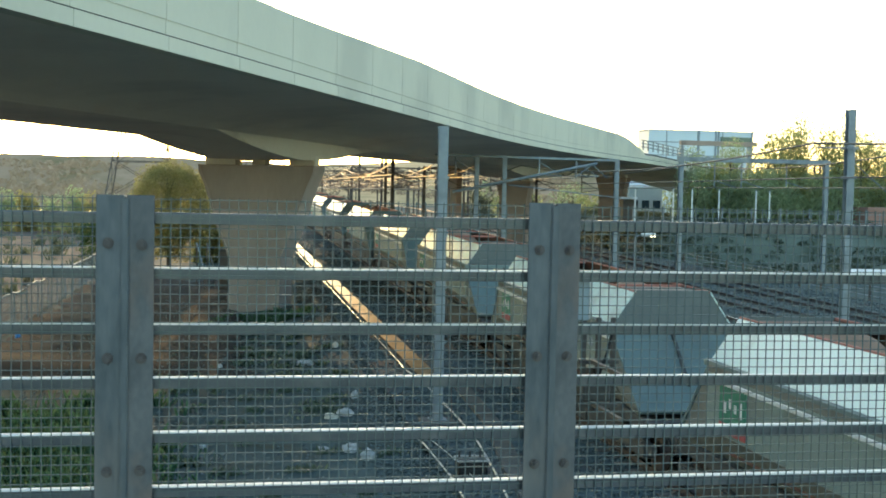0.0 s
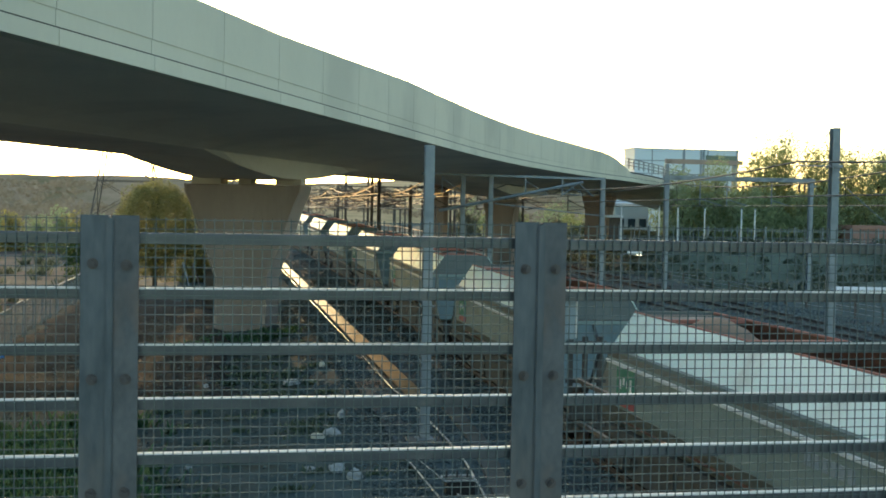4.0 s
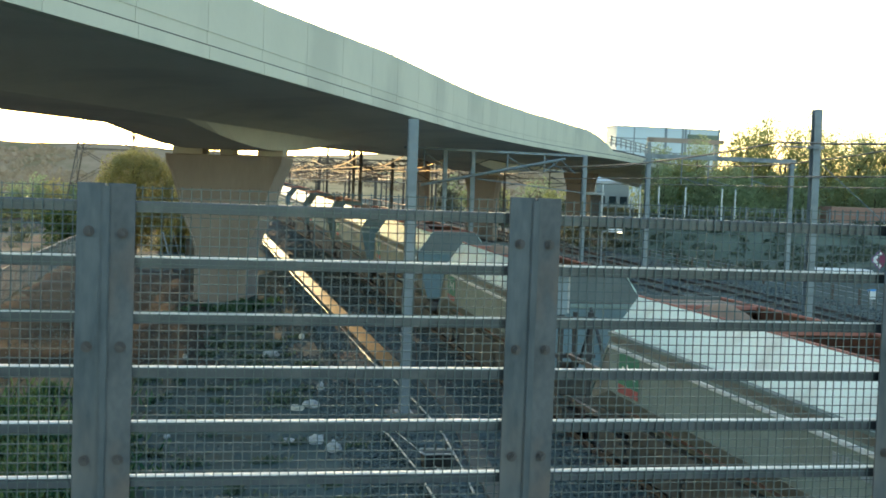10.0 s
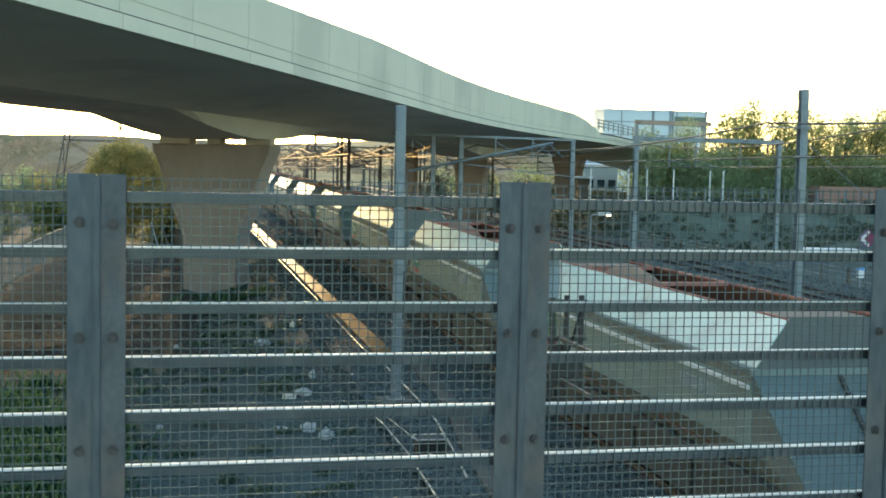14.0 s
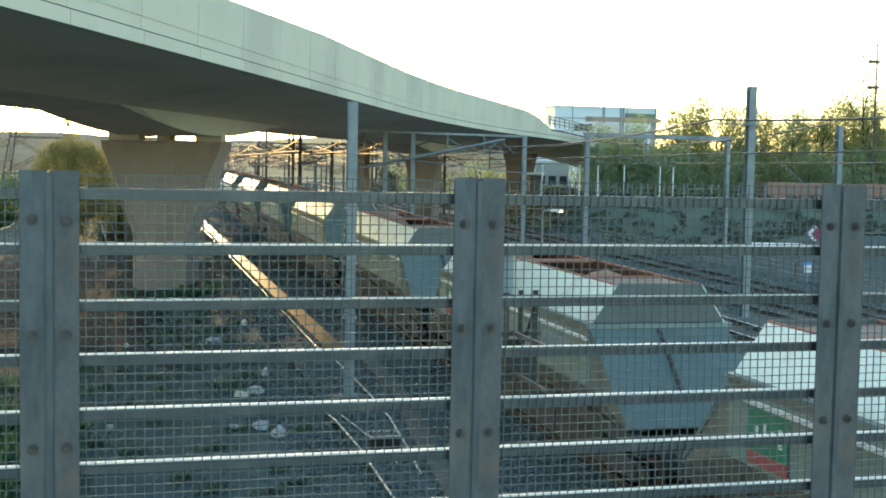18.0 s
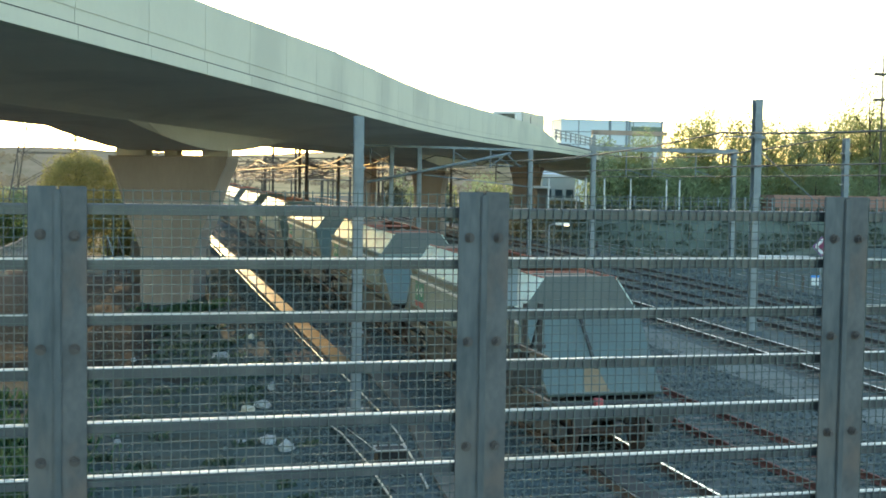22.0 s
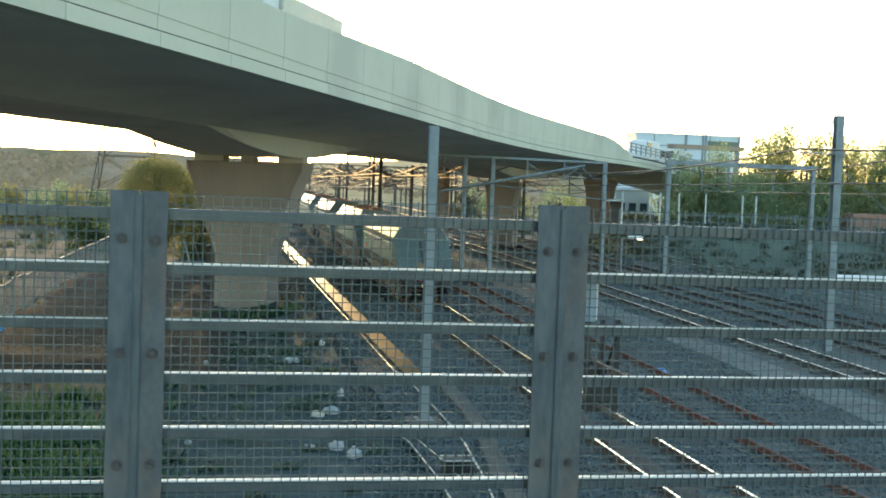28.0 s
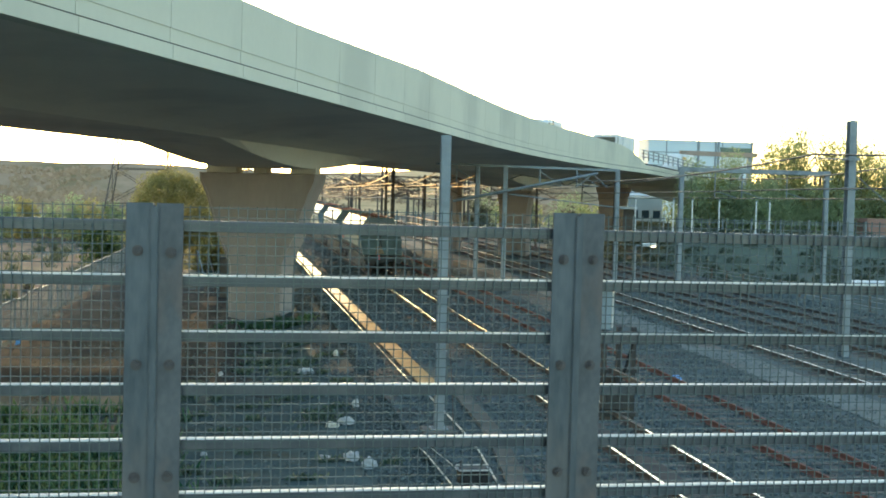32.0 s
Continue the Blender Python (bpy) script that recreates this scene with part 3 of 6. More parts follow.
part("pipe", Geo().loft([[(x + 0.026 * cx, y, -0.12 + rise(y) + 0.026 * cz) for cx, cz in ((1, 0), (0.5, 0.87), (-0.5, 0.87), (-1, 0), (-0.5, -0.87), (0.5, -0.87))] for x, y in run]).mesh("pipe", PALECABLE), pr)
lr = thing("loose_rail", pose(0, 0, 0), "short spare rail lying on the ballast", "rail")
part("rail", Geo().beam((7.43, 42.5, -0.12), (7.52, 47.2, -0.08), 0.08, 0.12).mesh("rail", RAILTOP), lr)
solid("dust_strip", strip_mesh(9.0, 9.55, 14, 34, -0.09, 1.0, wob=0.2).mesh("dust", DUST), "brown spilt earth between the rails", "spillage", kind="structure")

# ---- viaduct ----
# near edge of the deck: a point and a heading, bending to the right further on
def edge_line():
    pts = []
    for direction in (-1, 1):
        x, y, s = 0.1, 31.35, 0.0
        run = []
        while (s < 250 if direction > 0 else s > -75):
            h = radians(23.0 + 0.25 * max(0.0, min(s, 110) - 30))
            run.append((s, x, y, h))
            x += direction * math.sin(h)
            y += direction * math.cos(h)
            s += direction
        pts = run[::-1][:-1] + run if direction > 0 and False else (run[::-1] if direction < 0 else pts[:-1] + run)
    return pts


EDGE = edge_line()
S0 = EDGE[0][0]


def fall(s):
    """How far the road has dropped past the crest of the viaduct."""
    return 0.0012 * min(60.0, max(0.0, s - 76.0)) ** 2 + 0.144 * max(0.0, s - 136.0)


def vpoint(s, off, z):
    """A point of the viaduct: s along its near edge, off across it to the left, z up."""
    i = s - S0
    k = max(0, min(len(EDGE) - 2, int(i)))
    f = i - k
    a, b = EDGE[k], EDGE[k + 1]
    x, y, h = (a[j] + (b[j] - a[j]) * f for j in (1, 2, 3))
    return (x - off * math.cos(h), y + off * math.sin(h), z - fall(s))


def vhead(s):
    return EDGE[max(0, min(len(EDGE) - 1, int(s - S0)))][3]


PIER_S = (-20.0, 27.5, 75.0, 122.5, 170.0)
EDGE_Z, TOP_Z, WIDE = 8.75, 10.75, 21.5


MID_Z = 8.04


def soffit(s, off=10.2):
    """Underside of the box girder: level between the piers, dipping over each of them."""
    shift = (off - 10.2) * 0.6
    d = min(abs(s - shift - p) for p in PIER_S)
    z = MID_Z - (0.86 * math.cos(math.pi / 2 * d / 10.4) if d < 10.4 else 0.0)
    return z + (8.3 - z) * max(0.0, min(1.0, (s - 86) / 9.0))      # a shallow slab past the crest


def wide(s):
    """The deck's width: it narrows to a slip road past the crest."""
    return WIDE - 9.5 * max(0.0, min(1.0, (s - 78) / 24.0))


viaduct = thing("viaduct", pose(0, 0, 0), "curved concrete road viaduct with solid parapets on flared piers", "viaduct")
ss = [S0 + 1 + 2.0 * k for k in range(int((EDGE[-1][0] - S0 - 3) / 2))]
prof = []
for s in ss:
    za, zb, zm = soffit(s, 7.6), soffit(s, 12.9), MID_Z + 0.26 * max(0.0, min(1.0, (s - 86) / 9.0))
    c = [(0.35, EDGE_Z + 0.02), (1.6, EDGE_Z - 0.03), (3.2, 8.66), (4.6, 8.55), (5.7, 8.41), (6.6, 8.24), (7.28, zm + 0.03), (7.36, zm), (7.6, za - 0.01), (12.9, zb - 0.01), (13.14, zm), (13.3, zm + 0.04), (18.3, EDGE_Z - 0.12), (WIDE - 0.35, EDGE_Z + 0.02), (WIDE - 0.35, 9.55), (0.35, 9.55)]
    c = [(o * wide(s) / WIDE if o > 0.35 else o, z) for o, z in c]
    prof.append([vpoint(s, o, z) for o, z in c])
part("girder", Geo().loft(prof).mesh("girder", CONC_DARK), viaduct, "haunched concrete box girder")
part("road_surface", Geo().loft([[vpoint(s, o, z) for o, z in ((0.4, 9.56), (0.4, 9.70), (wide(s) - 0.4, 9.70), (wide(s) - 0.4, 9.56))] for s in ss]).mesh("road_surface", mat("asphalt", (0.05, 0.05, 0.05), (0.07, 0.07, 0.068), 0.9)), viaduct)


def panel(s0, s1, off0, off1, z0, z1, m, plinth=0.0):
    n = max(1, int((s1 - s0) / 1.5))
    def crest(q):
        return z1 if z1 != TOP_Z else TOP_Z + 0.30 * max(0.0, min(1.0, (q - 4) / 14)) * max(0.0, min(1.0, (82 - q) / 22)) - (0.95 * ((q - 70) / 8.5) ** 2 if q > 70 else 0)
    foot = [(off0 + plinth, z0), (off0 + plinth, z0 + 0.32), (off0, z0 + 0.325)] if plinth else [(off0, z0)]
    rings = [[vpoint(q, o, z) for o, z in (*foot, (off0, crest(q)), (off1, crest(q)), (off1, z0))] for q in (s0 + (s1 - s0) * k / n for k in range(n + 1))]
    return Geo().loft(rings).mesh("parapet_panel", m)


s = -72.35
L_PAN = 4.0
END_TALL = 78.0
while s < EDGE[-1][0] - 6:
    tall = TOP_Z if s < END_TALL - 1 else 9.4
    part("parapet_panel", panel(s + 0.012, s + L_PAN - 0.012, 0.0, 0.3, EDGE_Z + 0.385, tall, CONC, 0.02 if s < END_TALL - 1 else 0), viaduct)
    part("fascia", panel(s + 0.012, s + L_PAN - 0.012, -0.06, 0.34, EDGE_Z, EDGE_Z + 0.335, CONC), viaduct)
    part("parapet_panel", panel(s + 0.008, s + L_PAN - 0.008, wide(s) - 0.3, wide(s), EDGE_Z, TOP_Z - 0.3, CONC), viaduct)
    s += L_PAN
part("panel_joint", Geo().loft([[vpoint(q, o, z) for o, z in ((0.035, EDGE_Z + 0.02), (0.035, top), (0.28, top), (0.28, EDGE_Z + 0.02))] for q, top in ((q, 10.6 if q < 68 else 9.35) for q in ss)]).mesh("panel_joint", JOINT), viaduct)
# railing past the tall parapet
g = Geo()
q = END_TALL + 1.5
while q < 130:
    a = vpoint(q, 0.15, 9.9)
    g.beam(a, (a[0], a[1], a[2] + 0.85), 0.10, 0.10)
    q += 1.6
for z in (10.2, 10.5, 10.78):
    for k in range(0, 60, 3):
        g.beam(vpoint(END_TALL + 1 + k, 0.15, z), vpoint(END_TALL + 4 + k, 0.15, z), 0.08, 0.08)
part("railing", g.mesh("railing", MAST), viaduct, "grey steel parapet railing")
for q in (19.0, 51.0, 71.0):
    a = vpoint(q, 0.1, TOP_Z - 0.2)
    part("marker_rod", Geo().tube(a, (a[0], a[1], TOP_Z + 0.75), 0.03, 6).mesh("marker_rod", MASTD), viaduct, "thin steel rod on the parapet")


PIERB = mat("brown_stained_concrete", (0.42, 0.32, 0.255), (0.34, 0.26, 0.21), 0.88, 0, 0.5, 8, 0.1, (0.15, 0.12, 0.10), 0.4, stretch=(1, 1, 0.3))


def pier(s):
    """A wall pier with a tulip-shaped head, two bearings on top and recessed edge strips."""
    h = vhead(s)
    x, y, _ = vpoint(s, 10.45 * wide(s) / WIDE, 0)
    m = Matrix.Translation((x, y, 0)) @ Matrix.Rotation(-h, 4, "Z")
    top = max(5.0, soffit(s) - 0.27 - fall(s))
    half = [(-0.6, 1.3), (2.3, 1.34), (3.0, 1.6), (3.8, 1.98), (4.8, 2.28), (5.9, 2.66), (6.5, 2.95), (top, 3.02)]
    if s > 60:      # the piers past the curve are plain columns
        half = [(-0.6, 1.25), (top - 1.6, 1.25), (top - 0.8, 1.4), (top - 0.3, 1.6), (top, 1.62)]
    t = 0.95 if s < 60 else 0.75
    body = Geo().loft([[(-w, -t, z), (w, -t, z), (w, t, z), (-w, t, z)] for z, w in half])
    p = part("pier", bevelled(body.mesh("pier", PIERC if s < 60 else PIERB), 0.06), viaduct, "flared wall pier", m)
    for sx in (-1, 1):
        st = Geo()
        st.loft([[(sx * w - 0.05, -t - 0.03, z), (sx * w + 0.05, -t - 0.03, z), (sx * w + 0.05, -t + 0.22, z), (sx * w - 0.05, -t + 0.22, z)] for z, w in half])
        part("edge_rib", st.mesh("edge_rib", PIERC if s < 60 else PIERB), p)
    for ba, bb_ in ((-2.95, -1.335), (-0.42, 0.28), (1.55, 2.9)) if s < 60 else ((-1.4, -0.6), (0.6, 1.4)):
        part("bearing", bevelled(Geo().box(ba, bb_, -0.35, 0.35, top, top + 0.46).mesh("bearing", CONC_DARK), 0.02), p)
    part("footing", bevelled(Geo().box(-2.0, 2.0, -1.2, 1.2, -0.9, -0.42).mesh("footing", PIERC), 0.05), p)


for s in (*PIER_S[:3], 93.0):
    pier(s)
x, y, _ = vpoint(75.0, 16.6, 0)
part("column", bevelled(Geo().box(-0.62, 0.62, -0.6, 0.6, -0.6, 8.3).mesh("column", PIERB), 0.05), viaduct, "brown stained concrete column", pose(x, y, 0, 0, 0, -34))

# ---- train ----
PITCH, BODY = 17.0, 11.4
WG2 = mat("wagon_grey_green", (0.13, 0.15, 0.145), (0.10, 0.115, 0.11), 0.6, 0, 1.5, 20, 0.05)
TRAIN_X = 9.6


def wagon_parts():
    """Meshes of a bogie hopper wagon: y runs along it from the middle, z from the rail head."""
    P = {}
    hl = BODY / 2
    W = 1.40
    # body ring of half widths by height
    sec = [(0.72, 0.85), (1.38, 1.72), (1.40, 2.62)]
    # beige side wall: three faces each side, thick
    def side(sx, pts, y0, y1, t=0.05):
        g = Geo()
        for (w0, z0), (w1, z1) in zip(pts[:-1], pts[1:]):
            q = [(sx * w0, z0), (sx * w1, z1), (sx * (w1 - t), z1), (sx * (w0 - t), z0)]
            g.loft([[(x, y0, z) for x, z in q], [(x, y1, z) for x, z in q]])
        return g
    for n, sx in (("l", -1), ("r", 1)):
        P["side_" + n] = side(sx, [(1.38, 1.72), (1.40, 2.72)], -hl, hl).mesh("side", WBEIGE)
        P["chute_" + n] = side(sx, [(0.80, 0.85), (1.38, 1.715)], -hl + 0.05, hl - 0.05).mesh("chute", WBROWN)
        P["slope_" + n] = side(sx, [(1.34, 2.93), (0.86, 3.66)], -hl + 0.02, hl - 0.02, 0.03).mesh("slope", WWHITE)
        g = Geo()
        g.box(min(sx * 1.30, sx * 1.44), max(sx * 1.30, sx * 1.44), -hl, hl, 2.86, 2.92)
        g.box(min(sx * 1.37, sx * 1.41), max(sx * 1.37, sx * 1.41), -hl, hl, 2.725, 2.86, 1)
        P["ledge_" + n] = g.mesh("ledge", WGREY, WBROWN)
        P["moulding_" + n] = bevelled(Geo().box(min(sx * 1.41, sx * 1.455), max(sx * 1.41, sx * 1.455), -hl, hl, 2.60, 2.67).mesh("moulding", WHITE), 0.01)
        P["sill_" + n] = bevelled(Geo().box(min(sx * 1.02, sx * 1.2), max(sx * 1.02, sx * 1.2), -7.5, 7.5, 0.92, 1.18).mesh("sill", WDARK), 0.02)
    # rim round the open top
    g = Geo()
    for sx in (-1, 1):
        g.box(sx * 0.85 - 0.022, sx * 0.85 + 0.022, -hl + 0.02, hl - 0.02, 3.62, 3.675)
    for sy in (-1, 1):
        g.box(-0.825, 0.825, sy * (hl - 1.75) - 0.03, sy * (hl - 1.75) + 0.03, 3.58, 3.66)
    g.box(-0.81, 0.81, -0.06, 0.06, 3.60, 3.68)
    for n, sy in (("f", 1), ("b", -1)):
        P["enddeck_" + n] = bevelled(Geo().box(-0.825, 0.825, *sorted((sy * (hl - 0.12), sy * (hl - 1.71))), 3.575, 3.615).mesh("end_deck", WRUSTY), 0.008)
    P["rim"] = bevelled(g.mesh("rim", mat("red_lead_rim", (0.42, 0.16, 0.12), (0.30, 0.12, 0.085), 0.75, 0, 3, 30, 0.2)), 0.01)
    # ends: hexagonal plates with the upper part leaning in
    for n, sy in (("f", 1), ("b", -1)):
        g = Geo()
        o, d = sy * hl, sy * (hl + 1.72)
        g.add([(-1.385, o, 2.86), (1.385, o, 2.86), (1.27, d, 1.30), (-1.27, d, 1.30), (-1.385, o - sy * 0.05, 2.82), (1.385, o - sy * 0.05, 2.82), (1.27, d - sy * 0.05, 1.24), (-1.27, d - sy * 0.05, 1.24)],
              [(0, 1, 2, 3), (7, 6, 5, 4), (0, 4, 5, 1), (1, 5, 6, 2), (2, 6, 7, 3), (3, 7, 4, 0)])
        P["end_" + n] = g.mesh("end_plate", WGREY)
        for q, sx in (("a", -1), ("b", 1)):
            g = Geo()
            g.add([(sx * 1.36, o - sy * 0.02, 2.8), (sx * 1.25, d - sy * 0.1, 1.25), (sx * 0.95, d - sy * 0.5, 0.95), (sx * 0.9, o, 0.95), (sx * 1.36, o, 1.72)], [(0, 1, 2, 3, 4)])
            g.add([(sx * 1.33, o - sy * 0.02, 2.8), (sx * 1.22, d - sy * 0.1, 1.25), (sx * 0.92, d - sy * 0.5, 0.95), (sx * 0.87, o, 0.95), (sx * 1.33, o, 1.72)], [(4, 3, 2, 1, 0)])
            P["gusset_" + n + q] = g.mesh("gusset", WBROWN)
        g = Geo()
        g.add([(-1.33, sy * (hl - 0.02), 2.93), (1.33, sy * (hl - 0.02), 2.93), (0.84, sy * (hl - 0.06), 3.68), (-0.84, sy * (hl - 0.06), 3.68),
               (-1.33, sy * (hl - 0.07), 2.93), (1.33, sy * (hl - 0.07), 2.93), (0.84, sy * (hl - 0.11), 3.68), (-0.84, sy * (hl - 0.11), 3.68)],
              [(0, 1, 2, 3), (7, 6, 5, 4), (0, 4, 5, 1), (1, 5, 6, 2), (2, 6, 7, 3), (3, 7, 4, 0)])
        P["endslope_" + n] = g.mesh("end_slope", WG2)
        P["endledge_" + n] = bevelled(Geo().box(-1.44, 1.44, sy * hl + min(0, sy * 0.07), sy * hl + max(0, sy * 0.07), 2.82, 2.92).mesh("end_ledge", WBEIGE), 0.01)
        P["pipe_" + n] = Geo().beam((-0.05, sy * (hl + 0.09), 2.82), (-0.05, sy * (hl + 1.25), 1.77), 0.06, 0.05).mesh("end_pipe", WDARK)
        P["headstock_" + n] = bevelled(Geo().box(-1.2, 1.2, sy * 7.62 - 0.08, sy * 7.62 + 0.08, 0.82, 1.14).mesh("headstock", WDARK), 0.02)
        for q, x in (("a", -0.87), ("b", 0.87)):
            P["buffer_" + n + q] = Geo().tube((x, sy * 7.7, 1.0), (x, sy * 8.42, 1.0), 0.09, 8).tube((x, sy * 8.42, 1.0), (x, sy * 8.47, 1.0), 0.23, 14).mesh("buffer", WDARK)
        # bogie
        yb = sy * 6.4
        g = Geo()
        for sx in (-1, 1):
            g.loft([[(sx * 0.98, yb - 1.35, z) for z in (0.45, 0.62)] + [(sx * 1.1, yb - 1.35, z) for z in (0.62, 0.45)],
                    [(sx * 0.98, yb - 0.4, z) for z in (0.3, 0.72)] + [(sx * 1.1, yb - 0.4, z) for z in (0.72, 0.3)],
                    [(sx * 0.98, yb + 0.4, z) for z in (0.3, 0.72)] + [(sx * 1.1, yb + 0.4, z) for z in (0.72, 0.3)],
                    [(sx * 0.98, yb + 1.35, z) for z in (0.45, 0.62)] + [(sx * 1.1, yb + 1.35, z) for z in (0.62, 0.45)]])
            for k in (-0.9, 0.9):
                g.box(sx * 1.04 - 0.12, sx * 1.04 + 0.12, yb + k - 0.14, yb + k + 0.14, 0.33, 0.62)
        g.box(-1.0, 1.0, yb - 0.22, yb + 0.22, 0.5, 0.86)
        P["bogie_" + n] = g.mesh("bogie", WDARK)
        for k in (-0.9, 0.9):
            g = Geo()
            for sx in (-1, 1):
                g.tube((sx * 0.70, yb + k, 0.46), (sx * 0.82, yb + k, 0.46), 0.46, 20)
            g.tube((-0.8, yb + k, 0.46), (0.8, yb + k, 0.46), 0.08, 8)
            P["wheelset_%s%d" % (n, k > 0)] = g.mesh("wheelset", RAILRUST)
    g = Geo()
    g.box(-0.35, 0.35, -7.6, 7.6, 0.75, 1.05)
    for y in (-3.6, -1.2, 1.2, 3.6):
        g.add([(-0.7, y - 1.0, 0.86), (0.7, y - 1.0, 0.86), (0.7, y + 1.0, 0.86), (-0.7, y + 1.0, 0.86), (-0.5, y - 0.35, 0.35), (0.5, y - 0.35, 0.35), (0.5, y + 0.35, 0.35), (-0.5, y + 0.35, 0.35)],
              [(0, 1, 2, 3), (7, 6, 5, 4), (0, 4, 5, 1), (1, 5, 6, 2), (2, 6, 7, 3), (3, 7, 4, 0)])
    # dark boxes added to fill the gaps below, in place of shade
    for y in (-4.2, -1.4, 1.4, 4.2):
        g.box(-1.0, 1.0, y - 1.3, y + 1.3, 0.16, 0.84)
    g.box(-1.12, 1.12, -7.55, -5.75, 1.055, 1.12).box(-1.12, 1.12, 5.75, 7.55, 1.055, 1.12)
    for sx in (-0.6, 0.6):
        g.box(sx - 0.14, sx + 0.14, -7.4, 7.4, 0.62, 1.04)
    g.tube((-0.9, -7.0, 1.25), (-0.9, -6.3, 1.25), 0.17, 10).tube((0.4, 6.2, 1.3), (0.4, 7.1, 1.3), 0.17, 10)
    P["underframe"] = g.mesh("underframe", WDARK)
    # inner lining
    g = Geo()
    for sx in (-1, 1):
        g.add([(sx * 1.28, -hl + 0.1, 2.9), (sx * 0.80, -hl + 0.1, 3.63), (sx * 0.80, hl - 0.1, 3.63), (sx * 1.28, hl - 0.1, 2.9), (sx * 0.6, hl - 0.1, 1.4), (sx * 0.6, -hl + 0.1, 1.4)], [(0, 1, 2, 3), (0, 3, 4, 5)])
    g.add([(-1.28, -hl + 0.7, 1.4), (1.28, -hl + 0.7, 1.4), (1.28, hl - 0.7, 1.4), (-1.28, hl - 0.7, 1.4)], [(0, 1, 2, 3)])
    P["lining"] = g.mesh("lining", WRUST)
    # emblem panels on both sides near one end
    for n, sx in (("l", -1), ("r", 1)):
        g = Geo()
        e0, e1 = hl - 1.66, hl - 0.6
        xa, xb = sorted((sx * 1.397, sx * 1.412))
        g.box(xa, xb, e0, e1, 1.965, 2.575, 0)
        g.box(xa, xb, e0, e1, 1.79, 1.961, 1)
        xc, xd = sorted((sx * 1.4, sx * 1.42))
        for k in range(4):
            g.box(xc, xd, e0 + 0.14 + 0.21 * k, e0 + 0.23 + 0.21 * k, 2.14 + 0.05 * (k % 3), 2.40 - 0.07 * (k % 2), 2)
        P["emblem_" + n] = g.mesh("emblem", GREEN, RED, WHITE)
        g = Geo()
        for k in range(6):
            g.box(*sorted((sx * 1.385, sx * 1.408)), -hl + 1.25 + 0.24 * k, -hl + 1.41 + 0.24 * k, 2.26, 2.46)
        P["marking_" + n] = g.mesh("marking", GREY_CLAD)
    return P


def widened(me):
    """The mesh at the loading gauge of this railway."""
    for v in me.vertices:
        v.co.x *= 1.035
    return me


def load_mesh(seed):
    hl = BODY / 2
    xs, ys = steps((-1.0, 1.0, 0.2)), steps((-hl + 0.8, hl - 0.8, 0.25))
    amp = 0.35
    def fz(x, y):
        hump = sum(math.exp(-((y - c) / 1.5) ** 2) * a for c, a in ((-3.6 + seed, 0.95), (0.6 - seed, 0.45), (3.7 + 0.5 * seed, 1.0)))
        return min(2.5 + 1.22 * hump * (1 - 0.7 * (x / 1.0) ** 2), 2.8 + (1.25 - abs(x)) * 1.4) + 0.06 * noise.noise((x * 3, y * 3, seed * 9))
    return sheet(xs, ys, fz).mesh("load", LOAD, smooth=True)


WP = {key: widened(me) for key, me in wagon_parts().items()}
LOADS = [widened(load_mesh(q)) for q in (0.0, 0.6, -0.5)]
REAR0 = -93.8          # the last wagon's rear body end at the start
SPEED = 5.43
wagons = []
NAMES = {"side": "side_wall", "chute": "chute", "slope": "sloping_panel", "ledge": "ledge", "moulding": "moulding", "sill": "sill", "rim": "rim", "end": "end_plate", "endslope": "end_slope", "endledge": "end_ledge", "enddeck": "end_deck", "pipe": "end_rib", "gusset": "gusset", "headstock": "headstock", "buffer": "buffer", "bogie": "bogie", "wheelset": "wheelset", "underframe": "underframe", "lining": "lining", "emblem": "emblem", "marking": "marking"}
for k in range(21):
    w = thing("hopper_wagon", pose(0, 0, 0), "pale beige bogie hopper wagon with blue-grey ends, loaded with brown stone", "wagon", "wagons of the freight train")
    bogies = {}
    for key in sorted(WP, key=lambda n: n.startswith("wheelset")):
        base = key.split("_")[0]
        par = bogies.get(key.split("_")[1][0], w) if base == "wheelset" else w
        o = part(NAMES[base], WP[key], par)
        if base == "bogie":
            bogies[key.split("_")[1][0]] = o
        if base == "emblem":
            o["label"] = "green and red emblem panel"
        if base == "marking":
            o["label"] = "row of plain grey bars"
    part("load", LOADS[k % 3], w, "heaped brown stone load")
    if k == 0:
        part("tail_lamp", bevelled(Geo().box(-0.40, -0.22, -7.86, -7.71, 0.98, 1.27).mesh("tail_lamp", RED), 0.02), w, "red tail lamp")
        part("rust_patch", widened(Geo().add([(-0.32, -BODY / 2 - 1.17, 1.81), (-0.02, -BODY / 2 - 1.17, 1.81), (0.10, -BODY / 2 - 1.69, 1.335), (-0.46, -BODY / 2 - 1.69, 1.335)], [(0, 1, 2, 3)]).mesh("rust_patch", RUSTPATCH)), w, "tan rusted patch on the end")
    wagons.append(w)


def wagon_rows(k):
    rows = []
    for j in range(17):
        t = 2.0 * j
        y = REAR0 + BODY / 2 + PITCH * k + SPEED * t
        rows.append((t, pose(TRAIN_X + bend(y), y, rise(y), math.degrees(math.atan((rise(y + 5) - rise(y - 5)) / 10)), 0, -math.degrees(arc(y)))))
    return rows

